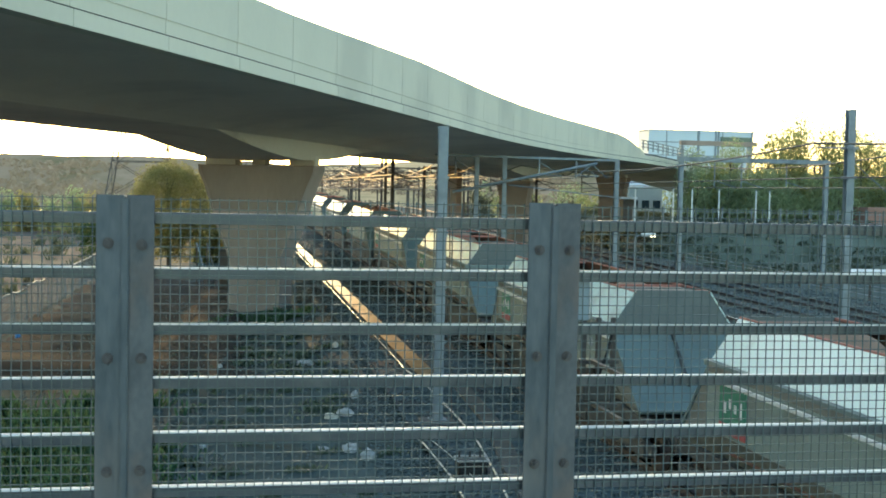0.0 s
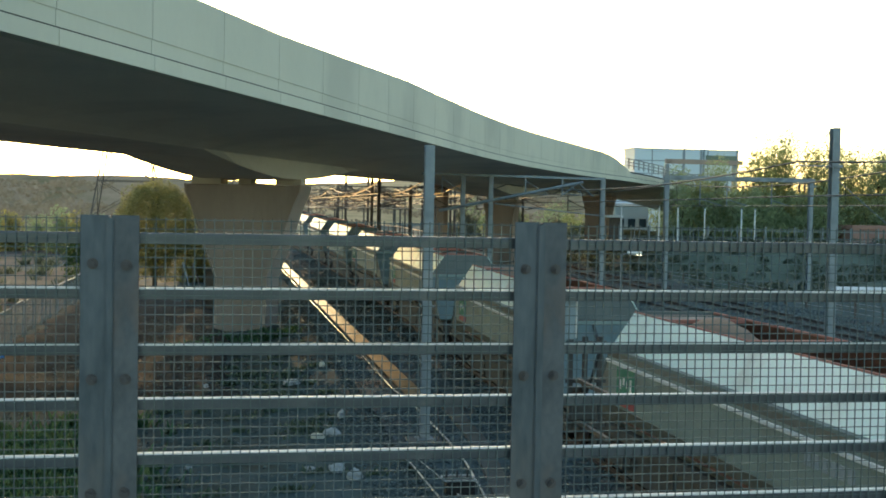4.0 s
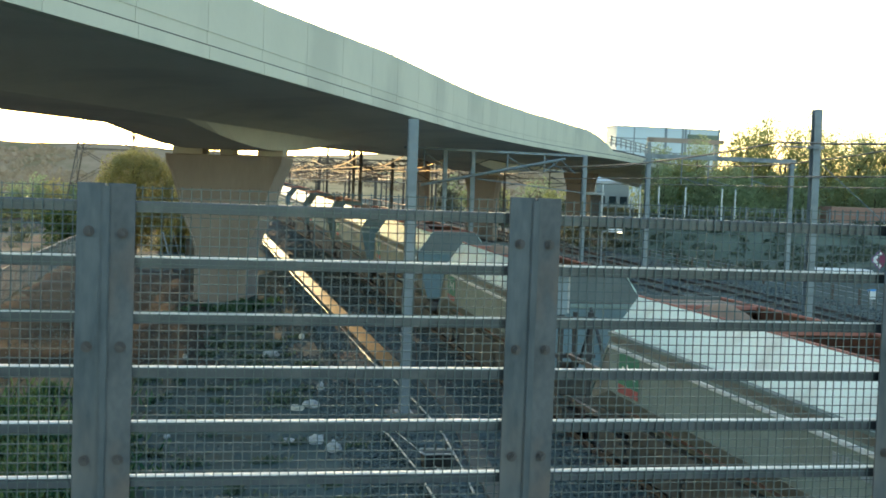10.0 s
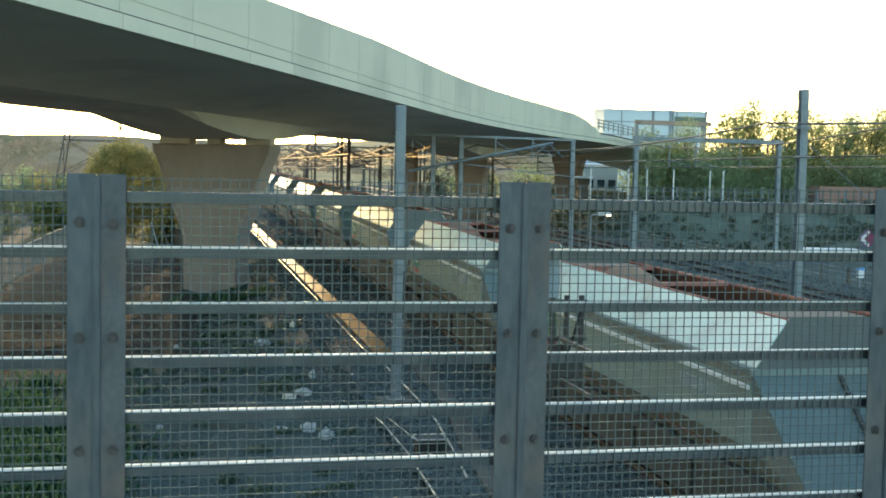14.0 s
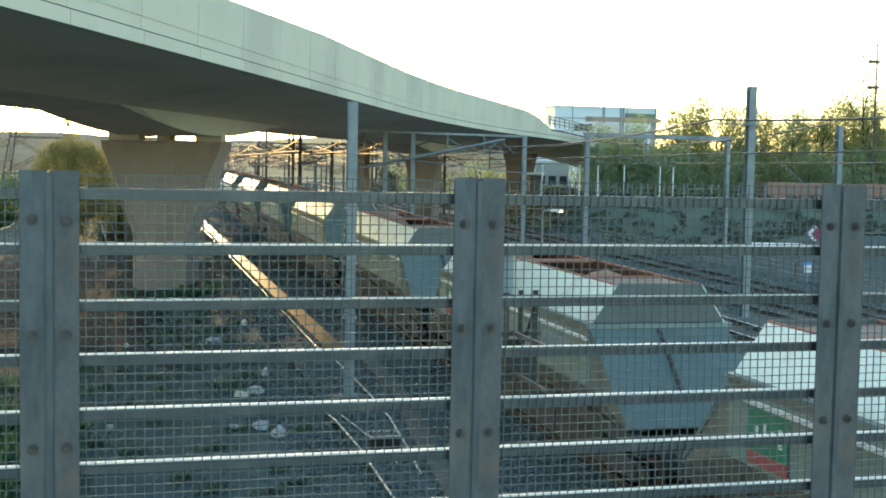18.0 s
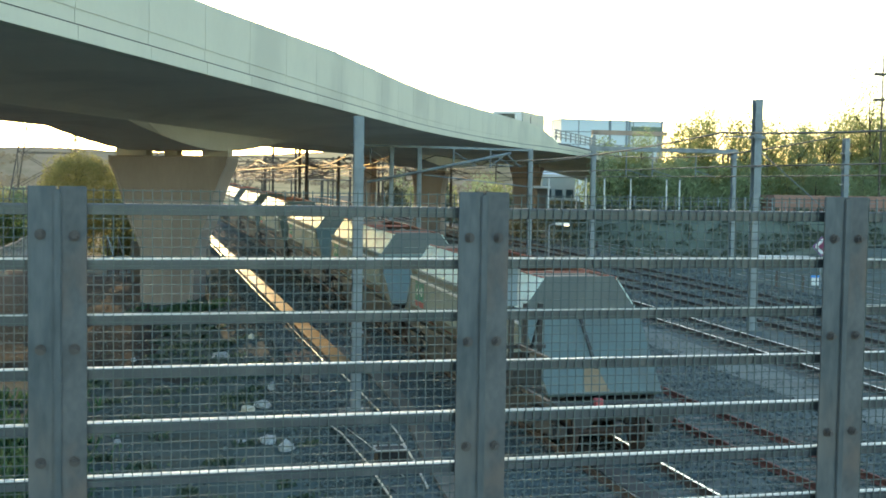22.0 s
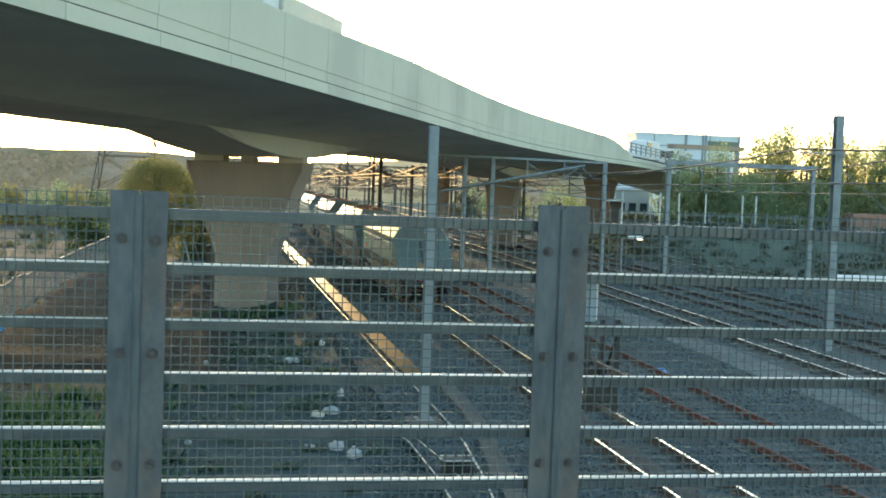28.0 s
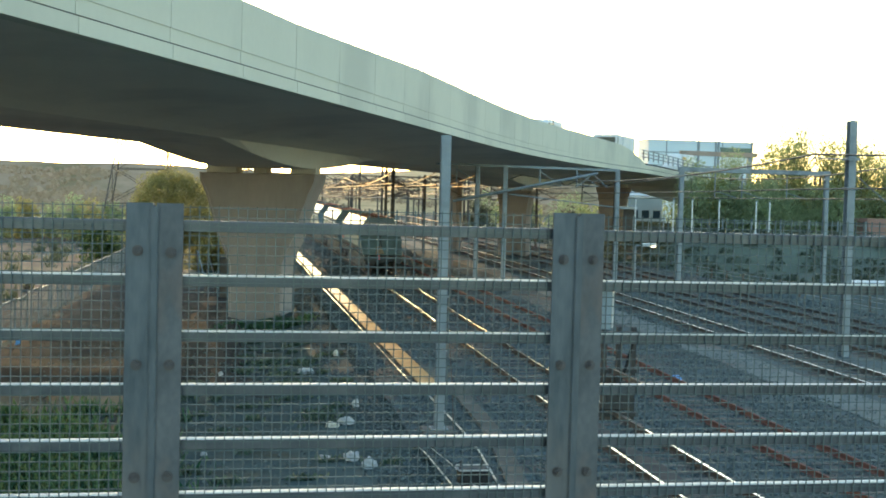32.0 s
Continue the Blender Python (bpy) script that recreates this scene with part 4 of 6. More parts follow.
# ---- masts, portals and wires ----


def h_column(w, d, h, t=0.02):
    """A rolled H column standing at the origin."""
    g = Geo().box(-w / 2, w / 2, -d / 2, -d / 2 + t, 0, h).box(-w / 2, w / 2, d / 2 - t, d / 2, 0, h).box(-t / 2, t / 2, -d / 2 + t, d / 2 - t, 0, h)
    return g


def mast(x, y, h, w, label, base=True):
    m = thing("overhead_line_mast", pose(x, y, -0.3), label, "mast", "overhead line masts")
    part("column", h_column(w, w, h + 0.3).mesh("column", MAST), m)
    part("footing", bevelled(Geo().box(-0.45, 0.45, -0.4, 0.4, -0.1, 0.22).mesh("footing", SLEEPER), 0.03), m)
    part("base_plate", Geo().box(-0.22, 0.22, -0.22, 0.22, 0.22, 0.25).mesh("base_plate", MAST), m)
    return m


mA = mast(5.13, 29.85, 7.42, 0.24, "slim galvanised overhead line mast on a concrete footing")
for z in (2.2, 3.6, 5.0, 6.4):
    part("clamp", Geo().box(-0.16, 0.16, -0.15, 0.15, z, z + 0.05).mesh("clamp", MAST), mA)
g = Geo()
pts = [(0.16, -0.16, 6.2), (0.2, -0.2, 4.5), (0.15, -0.16, 3.0), (0.3, -0.2, 1.2), (0.35, -0.2, 0.1)]
for a, b in zip(pts[:-1], pts[1:]):
    g.tube(a, b, 0.014, 5)
part("earth_cable", g.mesh("earth_cable", MASTD), mA)
mC = mast(47.8, 75, 9.4, 0.38, "galvanised overhead line mast beside the brick building")
for z in (6.4, 7.6, 8.6):
    part("clamp", Geo().box(-0.3, 0.3, -0.22, 0.22, z, z + 0.09).mesh("clamp", MAST), mC)
lp = thing("lamp_post", pose(67.4, 100, 3.0), "tall dark lamp post behind the trees", "lamp")
part("column", Geo().tube((0, 0, -0.5), (0, 0, 15.6), 0.13, 8, 0, 0.07).mesh("column", MASTD), lp)
for z in (11.2, 13.6):
    part("lamp_head", bevelled(Geo().box(-0.85, 0.25, -0.2, 0.2, z, z + 0.28).mesh("lamp_head", MASTD), 0.05), lp)
mB = mast(23.52, 43.2, 9.3, 0.31, "heavy galvanised overhead line mast")
g = Geo().box(-0.22, 0.22, -0.22, 0.22, 6.9, 7.0).box(-0.24, 0.24, -0.24, 0.24, 8.05, 8.15).tube((0, 0, 8.1), (-1.6, 0, 8.1), 0.03, 6).tube((0.1, 0, 7.6), (3.2, 0, 5.2), 0.02, 6)
part("bracket", g.mesh("bracket", MAST), mB)


def wire(name, pts, r, label, sag=0.0, n=10, material=None):
    g = Geo()
    run = []
    for a, b in zip(pts[:-1], pts[1:]):
        for k in range(n):
            f = k / n
            run.append(tuple(a[j] + (b[j] - a[j]) * f - (sag * 4 * f * (1 - f) if j == 2 else 0) for j in range(3)))
    run.append(pts[-1])
    g.loft([[(p[0] + r * cx, p[1], p[2] + r * cz) for cx, cz in ((1, 0), (0, 1), (-1, 0), (0, -1))] for p in run])
    return solid(name, g.mesh(name, material or WIREM), label, "cable")


WIREM = mat("weathered_copper_wire", (0.13, 0.135, 0.125), (0.09, 0.095, 0.09), 0.6, 0.4, 3, 30, 0)


def portal(x0, x1, y, h, label, dark=False, dropper=True, posts=None):
    m = MASTD if dark else MAST
    p = thing("overhead_line_portal", pose(0, y, 0), label, "gantry", "overhead line portals")
    for x in (posts or (x0, x1)):
        part("column", h_column(0.22 if dark else 0.28, 0.22 if dark else 0.28, h + 0.3).mesh("column", m), p, "", pose(x, 0, -0.3))
    g = Geo()
    for dy in (-0.2, 0.2):
        for z in (h - 0.1, h - 0.55):
            g.beam((x0, dy, z), (x1, dy, z), 0.07, 0.07)
    n = max(2, int((x1 - x0) / 0.9))
    for k in range(n):
        a, b = x0 + (x1 - x0) * k / n, x0 + (x1 - x0) * (k + 1) / n
        for dy in (-0.2, 0.2):
            g.beam((a, dy, h - 0.1 if k % 2 else h - 0.55), (b, dy, h - 0.55 if k % 2 else h - 0.1), 0.04, 0.04)
    part("boom", g.mesh("boom", m), p, "lattice boom")
    if dropper:
        k = x0 + 1.8
        while k < x1 - 0.5:
            g = Geo()
            g.tube((k, 0, h - 0.55), (k, 0, h - 2.1), 0.05, 6)
            g.tube((k, 0, h - 1.0), (k + 1.5, 0, h - 1.7), 0.03, 5).tube((k, 0, h - 2.0), (k + 1.7, 0, h - 1.75), 0.03, 5)
            g.tube((k + 0.15, 0, h - 1.05), (k + 0.5, 0, h - 1.22), 0.07, 8)
            part("cantilever", g.mesh("cantilever", m), p)
            k += 4.2
    return p


pb = thing("overhead_line_portal", pose(0, 75, 0), "galvanised portal with a plain box beam over the outer tracks", "gantry", "overhead line portals")
for x in (28.85, 39.15):
    part("column", h_column(0.28, 0.28, 8.75).mesh("column", MAST), pb, "", pose(x, 0, -0.3))
    part("gusset", Geo().box(x - 0.3, x + 0.3, -0.16, 0.16, 7.85, 7.95).mesh("gusset", MAST), pb)
part("boom", bevelled(Geo().box(28.6, 39.4, -0.13, 0.13, 8.12, 8.42).mesh("boom", MAST), 0.02), pb, "plain box beam")
for x in (31.2, 33.1, 36.3):
    part("cantilever", Geo().tube((x, 0, 8.1), (x, 0, 6.5), 0.045, 6).tube((x, 0, 6.9), (x + 1.5, 0, 6.5), 0.03, 5).mesh("cantilever", MAST), pb)
for x in (38.3, 38.7):
    part("insulator", Geo().tube((x, 0, 8.1), (x, 0, 7.5), 0.07, 8).mesh("insulator", MASTD), pb)
pm = thing("overhead_line_portal", pose(0, 73.8, 0), "slim galvanised portal over the middle tracks", "gantry", "overhead line portals")
for x in (14.85, 16.65, 24.05):
    part("column", h_column(0.26, 0.26, 8.3).mesh("column", MAST), pm, "", pose(x, 0, -0.3))
part("boom", Geo().beam((12.2, 0, 8.1), (24.2, 0, 8.02), 0.14, 0.14).mesh("boom", MAST), pm, "plain horizontal beam")
for x in (13.5, 18.9, 21.335):
    part("cantilever", Geo().tube((x, 0, 8.0), (x, 0, 6.9), 0.05, 6).tube((x, 0, 7.8), (x + 1.4, 0, 7.0), 0.03, 5).tube((x, 0, 7.0), (x + 1.5, 0, 6.95), 0.03, 5).mesh("cantilever", MAST), pm)
for k, (y, x0, x1) in enumerate(((104, 16.5, 34.0), (118, 6.0, 27.0), (131, 13.0, 33.0), (140, 5.5, 24), (172, 6.0, 28), (205, 8.5, 31), (240, 11.0, 36), (280, 15, 42), (330, 20, 50))):
    portal(x0 + bend(y) * 0.6, x1 + bend(y) * 0.6, y, 8.0 + 0.2 * (k % 3), "dark overhead line portal far along the railway", dark=True)
for x, y in ((12.3, 100), (12.95, 100.5), (12.6, 125), (14.6, 122), (16.8, 131), (21.4, 118), (24.0, 126), (26.2, 135), (19.5, 150), (11.0, 158), (15.5, 166), (30.5, 120)):
    t = thing("overhead_line_mast", pose(x, y, -0.3), "dark steel overhead line mast far along the railway", "mast", "overhead line masts")
    part("column", h_column(0.22, 0.22, 8.6 + (x * 7 % 1.3)).mesh("column", MASTD), t)
    part("arm", Geo().tube((0, 0, 7.6), (2.2, 0, 7.1), 0.05, 6).tube((0, 0, 6.3), (2.3, 0, 6.9), 0.04, 6).mesh("arm", MASTD), t)
for k, (x, y) in enumerate(((9.0, 150), (10.4, 176), (13.2, 144), (17.4, 190), (18.6, 160), (20.6, 210), (22.4, 148), (25.0, 170), (27.6, 152), (29.5, 190))):
    t = thing("overhead_line_mast", pose(x, y, -0.3), "dark steel overhead line mast far along the railway", "mast", "overhead line masts")
    part("column", h_column(0.17, 0.17, 8.2 + (x * 5 % 1.5)).mesh("column", MASTD), t)
    part("arm", Geo().tube((0, 0, 7.4), (-2.4, 0, 6.9), 0.05, 6).tube((0, 0, 6.1), (-2.4, 0, 6.7), 0.04, 6).tube((-0.3, 0, 7.3), (-0.3, 0, 6.2), 0.03, 5).mesh("arm", MASTD), t)
for x in (3.6, 7.9, 11.5, 15.4, 19.2, 22.8):
    for z in (6.9, 8.1):
        wire("feeder_wire", [(x + 6 * z - 46, 108, z), (x + bend(150), 150, z - 0.3), (x + 3 + bend(205), 205, z), (x + bend(280), 280, z)], 0.04, "overhead feeder wire far along the railway", 0.5)
# slanting registration tube
t = thing("cantilever_frame", pose(0, 0, 0), "slanting galvanised cantilever tube of the overhead line", "gantry")
part("tube", Geo().tube((13.1, 72.6, 5.79), (22.4, 72.8, 7.76), 0.09, 8).mesh("tube", MAST), t)
part("stay", Geo().tube((16.65, 72.6, 6.3), (23.8, 72.8, 5.63), 0.04, 6).tube((22.1, 72.8, 7.7), (21.0, 72.8, 6.86), 0.04, 6).tube((22.1, 72.8, 7.7), (23.1, 72.8, 6.86), 0.04, 6).mesh("stay", MAST), t)
wire("catenary_wire", [(24.5, 5, 9.0), (22.0, 43.2, 7.95), (21.6, 90, 7.95), (23.0, 140, 7.9)], 0.035, "sagging overhead catenary wire", 0.75)
wire("contact_wire", [(25.0, 5, 6.8), (22.0, 43.2, 6.6), (21.6, 90, 6.5), (23.0, 140, 6.5)], 0.025, "thin overhead contact wire of the outer tracks", 0.05)
wire("catenary_wire", [(27.0, 43.2, 7.9), (29.5, 75, 7.9), (30.5, 140, 7.6)], 0.03, "sagging overhead catenary wire", 0.5)
wire("contact_wire", [(27.0, 20, 6.4), (29.3, 75, 6.4), (30.5, 140, 6.4)], 0.025, "thin overhead contact wire of the outer tracks", 0.05)
for x in (4.8, 6.3, 9.6, 13.5, 17.5, 21.0, 24.5):
    wire("contact_wire", [(x + bend(112), 105, 6.0), (x + bend(172), 172, 6.0), (x + bend(240), 240, 6.0), (x + bend(330), 330, 6.0)], 0.035, "overhead contact wire far along the railway", 0.03)
    wire("catenary_wire", [(x + bend(112), 112, 7.3), (x + bend(172), 172, 7.3), (x + bend(240), 240, 7.3), (x + bend(330), 330, 7.3)], 0.04, "overhead catenary wire far along the railway", 0.7)

# sun glint is put into the metal as a golden colour
GLINTWIRE = mat("golden_glint_metal", (0.72, 0.50, 0.28), (0.58, 0.40, 0.23), 0.42, 0.9, 3, 30, 0)
for x in (11.2, 14.4, 17.6):
    sp = thing("catenary_span", pose(0, 0, 0), "brown overhead wires with droppers under the viaduct", "cable", "catenary spans")
    g1, g2 = Geo(), Geo()
    run = []
    for k in range(33):
        y = 86 + 2.0 * k
        f = (k % 16) / 16
        run.append((x + bend(y), y, 7.85 - 3.0 * f * (1 - f)))
    for a, b in zip(run[:-1], run[1:]):
        g1.beam(a, b, 0.06, 0.06)
        g2.beam((a[0], a[1], 6.95), (b[0], b[1], 6.95), 0.06, 0.06)
    part("catenary", g1.mesh("catenary", GLINTWIRE), sp)
    part("contact", g2.mesh("contact", GLINTWIRE), sp)
    for a in run[1::3]:
        part("dropper", Geo().beam((a[0], a[1], 6.95), a, 0.03, 0.03).mesh("dropper", GLINTWIRE), sp)
    for y in (102, 118, 134):
        part("registration_arm", Geo().beam((x - 1.3 + bend(y), y, 8.0), (x + bend(y), y, 7.0), 0.06, 0.06).beam((x - 1.3 + bend(y), y, 7.2), (x + 0.1 + bend(y), y, 7.05), 0.05, 0.05).mesh("registration_arm", MASTD), sp)

# fence added for a bright far line; its glint is the pipe colour
yf = thing("yard_fence", pose(0, 0, 0), "steel pipe fence between two far tracks, glinting in the sun", "fence")
for k in range(20):
    y = 122 + 3.0 * k
    x, z = 23.5 + bend(y), rise(y)
    part("post", Geo().beam((x, y, z - 0.4), (x, y, z + 1.75), 0.09, 0.09).mesh("post", MASTD), yf)
    for h in (0.9, 1.7):
        part("pipe", Geo().beam((x, y, z + h), (23.5 + bend(y + 3), y + 3, rise(y + 3) + h), 0.09, 0.09).mesh("pipe", GLINTWIRE), yf)

# ---- trees and shrubs ----


def crown_mesh(blobs, n, size, material, seed):
    rnd = random.Random(seed)
    vs, fs = [], []
    weights = [b[3] * b[4] * b[5] for b in blobs]
    for _ in range(n):
        cx, cy, cz, rx, ry, rz = rnd.choices(blobs, weights)[0]
        while True:
            d = Vector((rnd.gauss(0, 1), rnd.gauss(0, 1), rnd.gauss(0, 1)))
            if d.length > 0.01:
                break
        d.normalize()
        r = rnd.uniform(0.35, 1.0) ** 0.35 * (1 + 0.25 * noise.noise((d.x * 2 + cx, d.y * 2 + seed, d.z * 2 + cz)))
        c = Vector((cx + d.x * rx * r, cy + d.y * ry * r, cz + d.z * rz * r))
        a = Vector((rnd.gauss(0, 1), rnd.gauss(0, 1), rnd.gauss(0, 1))).normalized()
        b = a.orthogonal().normalized()
        e = a.cross(b)
        s = size * rnd.uniform(0.5, 1.3)
        o = len(vs)
        vs += [c - b * s, c - e * s * 0.45, c + b * s, c + e * s * 0.45]
        fs.append((o, o + 1, o + 2, o + 3))
    return Geo().add(vs, fs).mesh("crown", material)


def trunk_mesh(h, r, limbs, seed):
    rnd = random.Random(seed)
    g = Geo()
    px, py = 0.0, 0.0
    pts = [(0, 0, -0.4)]
    for k in range(1, 6):
        px, py = px + rnd.uniform(-0.12, 0.12), py + rnd.uniform(-0.12, 0.12)
        pts.append((px, py, h * k / 5))
    for k, (a, b) in enumerate(zip(pts[:-1], pts[1:])):
        g.tube(a, b, r * (1 - k * 0.17), 7, 0, r * (1 - (k + 1) * 0.17))
    for k in range(limbs):
        z = h * rnd.uniform(0.3, 0.85)
        a = rnd.uniform(0, 6.28)
        ln = h * rnd.uniform(0.2, 0.4)
        f = z / h * 5
        i = min(4, int(f))
        bx, by = pts[i][0] + (pts[i + 1][0] - pts[i][0]) * (f - i), pts[i][1] + (pts[i + 1][1] - pts[i][1]) * (f - i)
        g.tube((bx, by, z), (bx + ln * 0.6 * math.cos(a), by + ln * 0.6 * math.sin(a), z + ln * 0.8), r * 0.35, 5, 0, r * 0.1)
    return g.mesh("trunk", BARK)


def tree(x, y, z, h, w, seed, leaf, n, label, size=0.3, low=0.25, name="tree", category="tree", columns=5):
    rnd = random.Random(seed * 13 + 1)
    t = thing(name, pose(x, y, z), label, category)
    part("trunk", trunk_mesh(h * 0.8, 0.012 * h + 0.03, 7, seed), t)
    blobs = []
    for k in range(columns * 3):
        f = rnd.random()
        zz = h * (low + (0.93 - low) * f)
        spread = w * (1.0 - 0.4 * f ** 2)
        a = rnd.uniform(0, 6.28)
        d = rnd.uniform(0.1, 0.75) * spread
        r = w * rnd.uniform(0.3, 0.52) * (1.1 - 0.5 * f)
        blobs.append((d * math.cos(a), d * math.sin(a), zz, r, r, r * rnd.uniform(1.0, 1.7)))
    part("crown", crown_mesh(blobs, n, size, leaf, seed), t)
    return t


rt = random.Random(5)
for k, (x, y, h, w) in enumerate(((31, 152, 6.6, 3.0), (36, 147, 6.9, 3.0), (41, 144, 6.4, 2.8), (46, 147, 4.6, 2.6))):
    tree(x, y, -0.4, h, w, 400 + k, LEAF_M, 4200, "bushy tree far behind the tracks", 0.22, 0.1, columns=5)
for k in range(12):
    x = 44 + 3.0 * k + rt.uniform(-0.8, 0.8)
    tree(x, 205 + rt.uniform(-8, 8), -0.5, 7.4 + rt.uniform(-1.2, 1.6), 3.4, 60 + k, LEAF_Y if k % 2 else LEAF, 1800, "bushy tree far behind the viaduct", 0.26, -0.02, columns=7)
for k in range(17):
    x = 41.6 + 2.2 * k + rt.uniform(-0.5, 0.5)
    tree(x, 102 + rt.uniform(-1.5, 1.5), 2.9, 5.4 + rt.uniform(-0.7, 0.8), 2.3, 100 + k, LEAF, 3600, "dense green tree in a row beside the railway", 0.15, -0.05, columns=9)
for k in range(38):
    x = 42.3 + 0.95 * k + rt.uniform(-0.5, 0.5)
    h = 6.4 + min(1.0, max(0, (x - 47.5)) / 3.5) * (4.3 if x < 58 else 3.0) + (1.1 if x < 47.5 and k % 3 == 0 else 0) + (1.4 if x > 64 else 0) + rt.uniform(-0.7, 0.8)
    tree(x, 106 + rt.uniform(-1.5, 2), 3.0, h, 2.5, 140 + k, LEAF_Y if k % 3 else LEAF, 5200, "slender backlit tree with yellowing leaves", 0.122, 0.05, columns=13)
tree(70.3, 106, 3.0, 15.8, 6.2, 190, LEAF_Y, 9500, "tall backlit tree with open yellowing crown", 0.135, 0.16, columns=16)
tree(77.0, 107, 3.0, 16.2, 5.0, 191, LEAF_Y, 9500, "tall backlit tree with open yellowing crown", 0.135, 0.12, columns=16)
# mostly unseen behind pier and girder: added to keep sun off the soil
for k, (x, y, h) in enumerate(((-2.6, 101, 7.6), (-1.0, 103, 13.8), (1.2, 101, 8.0), (3.1, 104, 7.9))):
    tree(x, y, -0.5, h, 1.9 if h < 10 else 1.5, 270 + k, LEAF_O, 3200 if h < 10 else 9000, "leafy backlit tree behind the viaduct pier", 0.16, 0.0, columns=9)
rb = thing("tree", pose(-5.2, 95, -0.4), "rounded backlit tree beside the viaduct pier", "tree")
part("trunk", trunk_mesh(6.5, 0.2, 14, 301), rb)
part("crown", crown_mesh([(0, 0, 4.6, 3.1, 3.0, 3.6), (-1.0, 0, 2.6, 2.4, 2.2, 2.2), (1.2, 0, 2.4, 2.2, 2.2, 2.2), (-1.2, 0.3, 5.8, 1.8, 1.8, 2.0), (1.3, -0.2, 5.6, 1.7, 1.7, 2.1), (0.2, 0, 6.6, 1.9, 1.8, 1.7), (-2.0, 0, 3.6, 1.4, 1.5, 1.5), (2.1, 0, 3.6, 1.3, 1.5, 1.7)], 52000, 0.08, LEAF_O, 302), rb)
for k in range(22):
    x = -9.0 - 2.9 * k + rt.uniform(-0.9, 0.9)
    tree(x, 158 + 0.5 * k + rt.uniform(-4, 4), -0.5, 5.6 - 0.05 * k + rt.uniform(-0.9, 0.9), 3.0, 320 + k, LEAF if k % 3 else LEAF_O, 3600, "bushy green shrub beyond the waste land", 0.2, -0.05, "shrub", "shrub", 8)
for k, (x, y, h, w) in enumerate(((-2.2, 100, 3.6, 1.6), (-11.6, 106, 3.6, 2.2), (0.6, 104, 3.4, 1.5))):
    tree(x, y, -0.5, h, w, 350 + k, LEAF_D if k % 2 else LEAF_O, 3200, "bushy dark green shrub on the waste land", 0.17, -0.02, "shrub", "shrub", 5)

# ---- pylon ----
py_ = thing("lattice_pylon", pose(-12.3, 160, -0.6), "steel lattice electricity pylon on the waste land", "pylon")
corners = lambda z: [(sx * (5.0 - 0.16 * z), sy * (5.0 - 0.16 * z), z) for sx, sy in ((-1, -1), (1, -1), (1, 1), (-1, 1))]
for k in range(4):
    part("leg", Geo().beam(corners(0)[k], corners(24)[k], 0.16, 0.16).mesh("leg", MASTD), py_)
g = Geo()
zs = [0, 5, 9.5, 13.5, 17, 20, 22.5, 24]
for a, b in zip(zs[:-1], zs[1:]):
    for k in range(4):
        p0, p1 = corners(a), corners(b)
        g.beam(p0[k], p1[(k + 1) % 4], 0.08, 0.08).beam(p0[(k + 1) % 4], p1[k], 0.08, 0.08).beam(p1[k], p1[(k + 1) % 4], 0.1, 0.1)
part("bracing", g.mesh("bracing", MASTD), py_)
g = Geo()
for z, r in ((19, 7.0), (24, 5.5)):
    g.beam((-r, 0, z), (r, 0, z), 0.2, 0.3)
part("crossarm", g.mesh("crossarm", MASTD), py_)

# ---- palisade fence on the waste land ----
pf = thing("mesh_fence", pose(0, 0, 0), "grey steel mesh fence with slim posts along the waste land", "fence")
post_me = Geo().box(-0.03, 0.03, -0.03, 0.03, -0.5, 1.62).mesh("fence_post", MAST)
panel_g = Geo()
for k in range(1, 30):
    panel_g.box(-0.003, 0.003, 0.1 * k - 0.003, 0.1 * k + 0.003, 0.03, 1.52)
for k in range(7):
    panel_g.box(-0.004, 0.004, 0.03, 2.97, 0.03 + 0.245 * k, 0.036 + 0.245 * k)
PANEL_ME = panel_g.mesh("mesh_panel", MAST)
cap_me = Geo().box(-0.03, 0.03, 0.03, 2.97, 1.525, 1.575).mesh("fence_rail", MAST)
for k in range(30):
    x, y = -9.15, 31.0 + 3.0 * k
    zg = ground_z(x, y) + 0.1
    part("fence_post", post_me, pf, "", pose(x, y, zg))
    part("mesh_panel", PANEL_ME, pf, "", pose(x, y, zg))
    part("fence_rail", cap_me, pf, "", pose(x, y, zg))

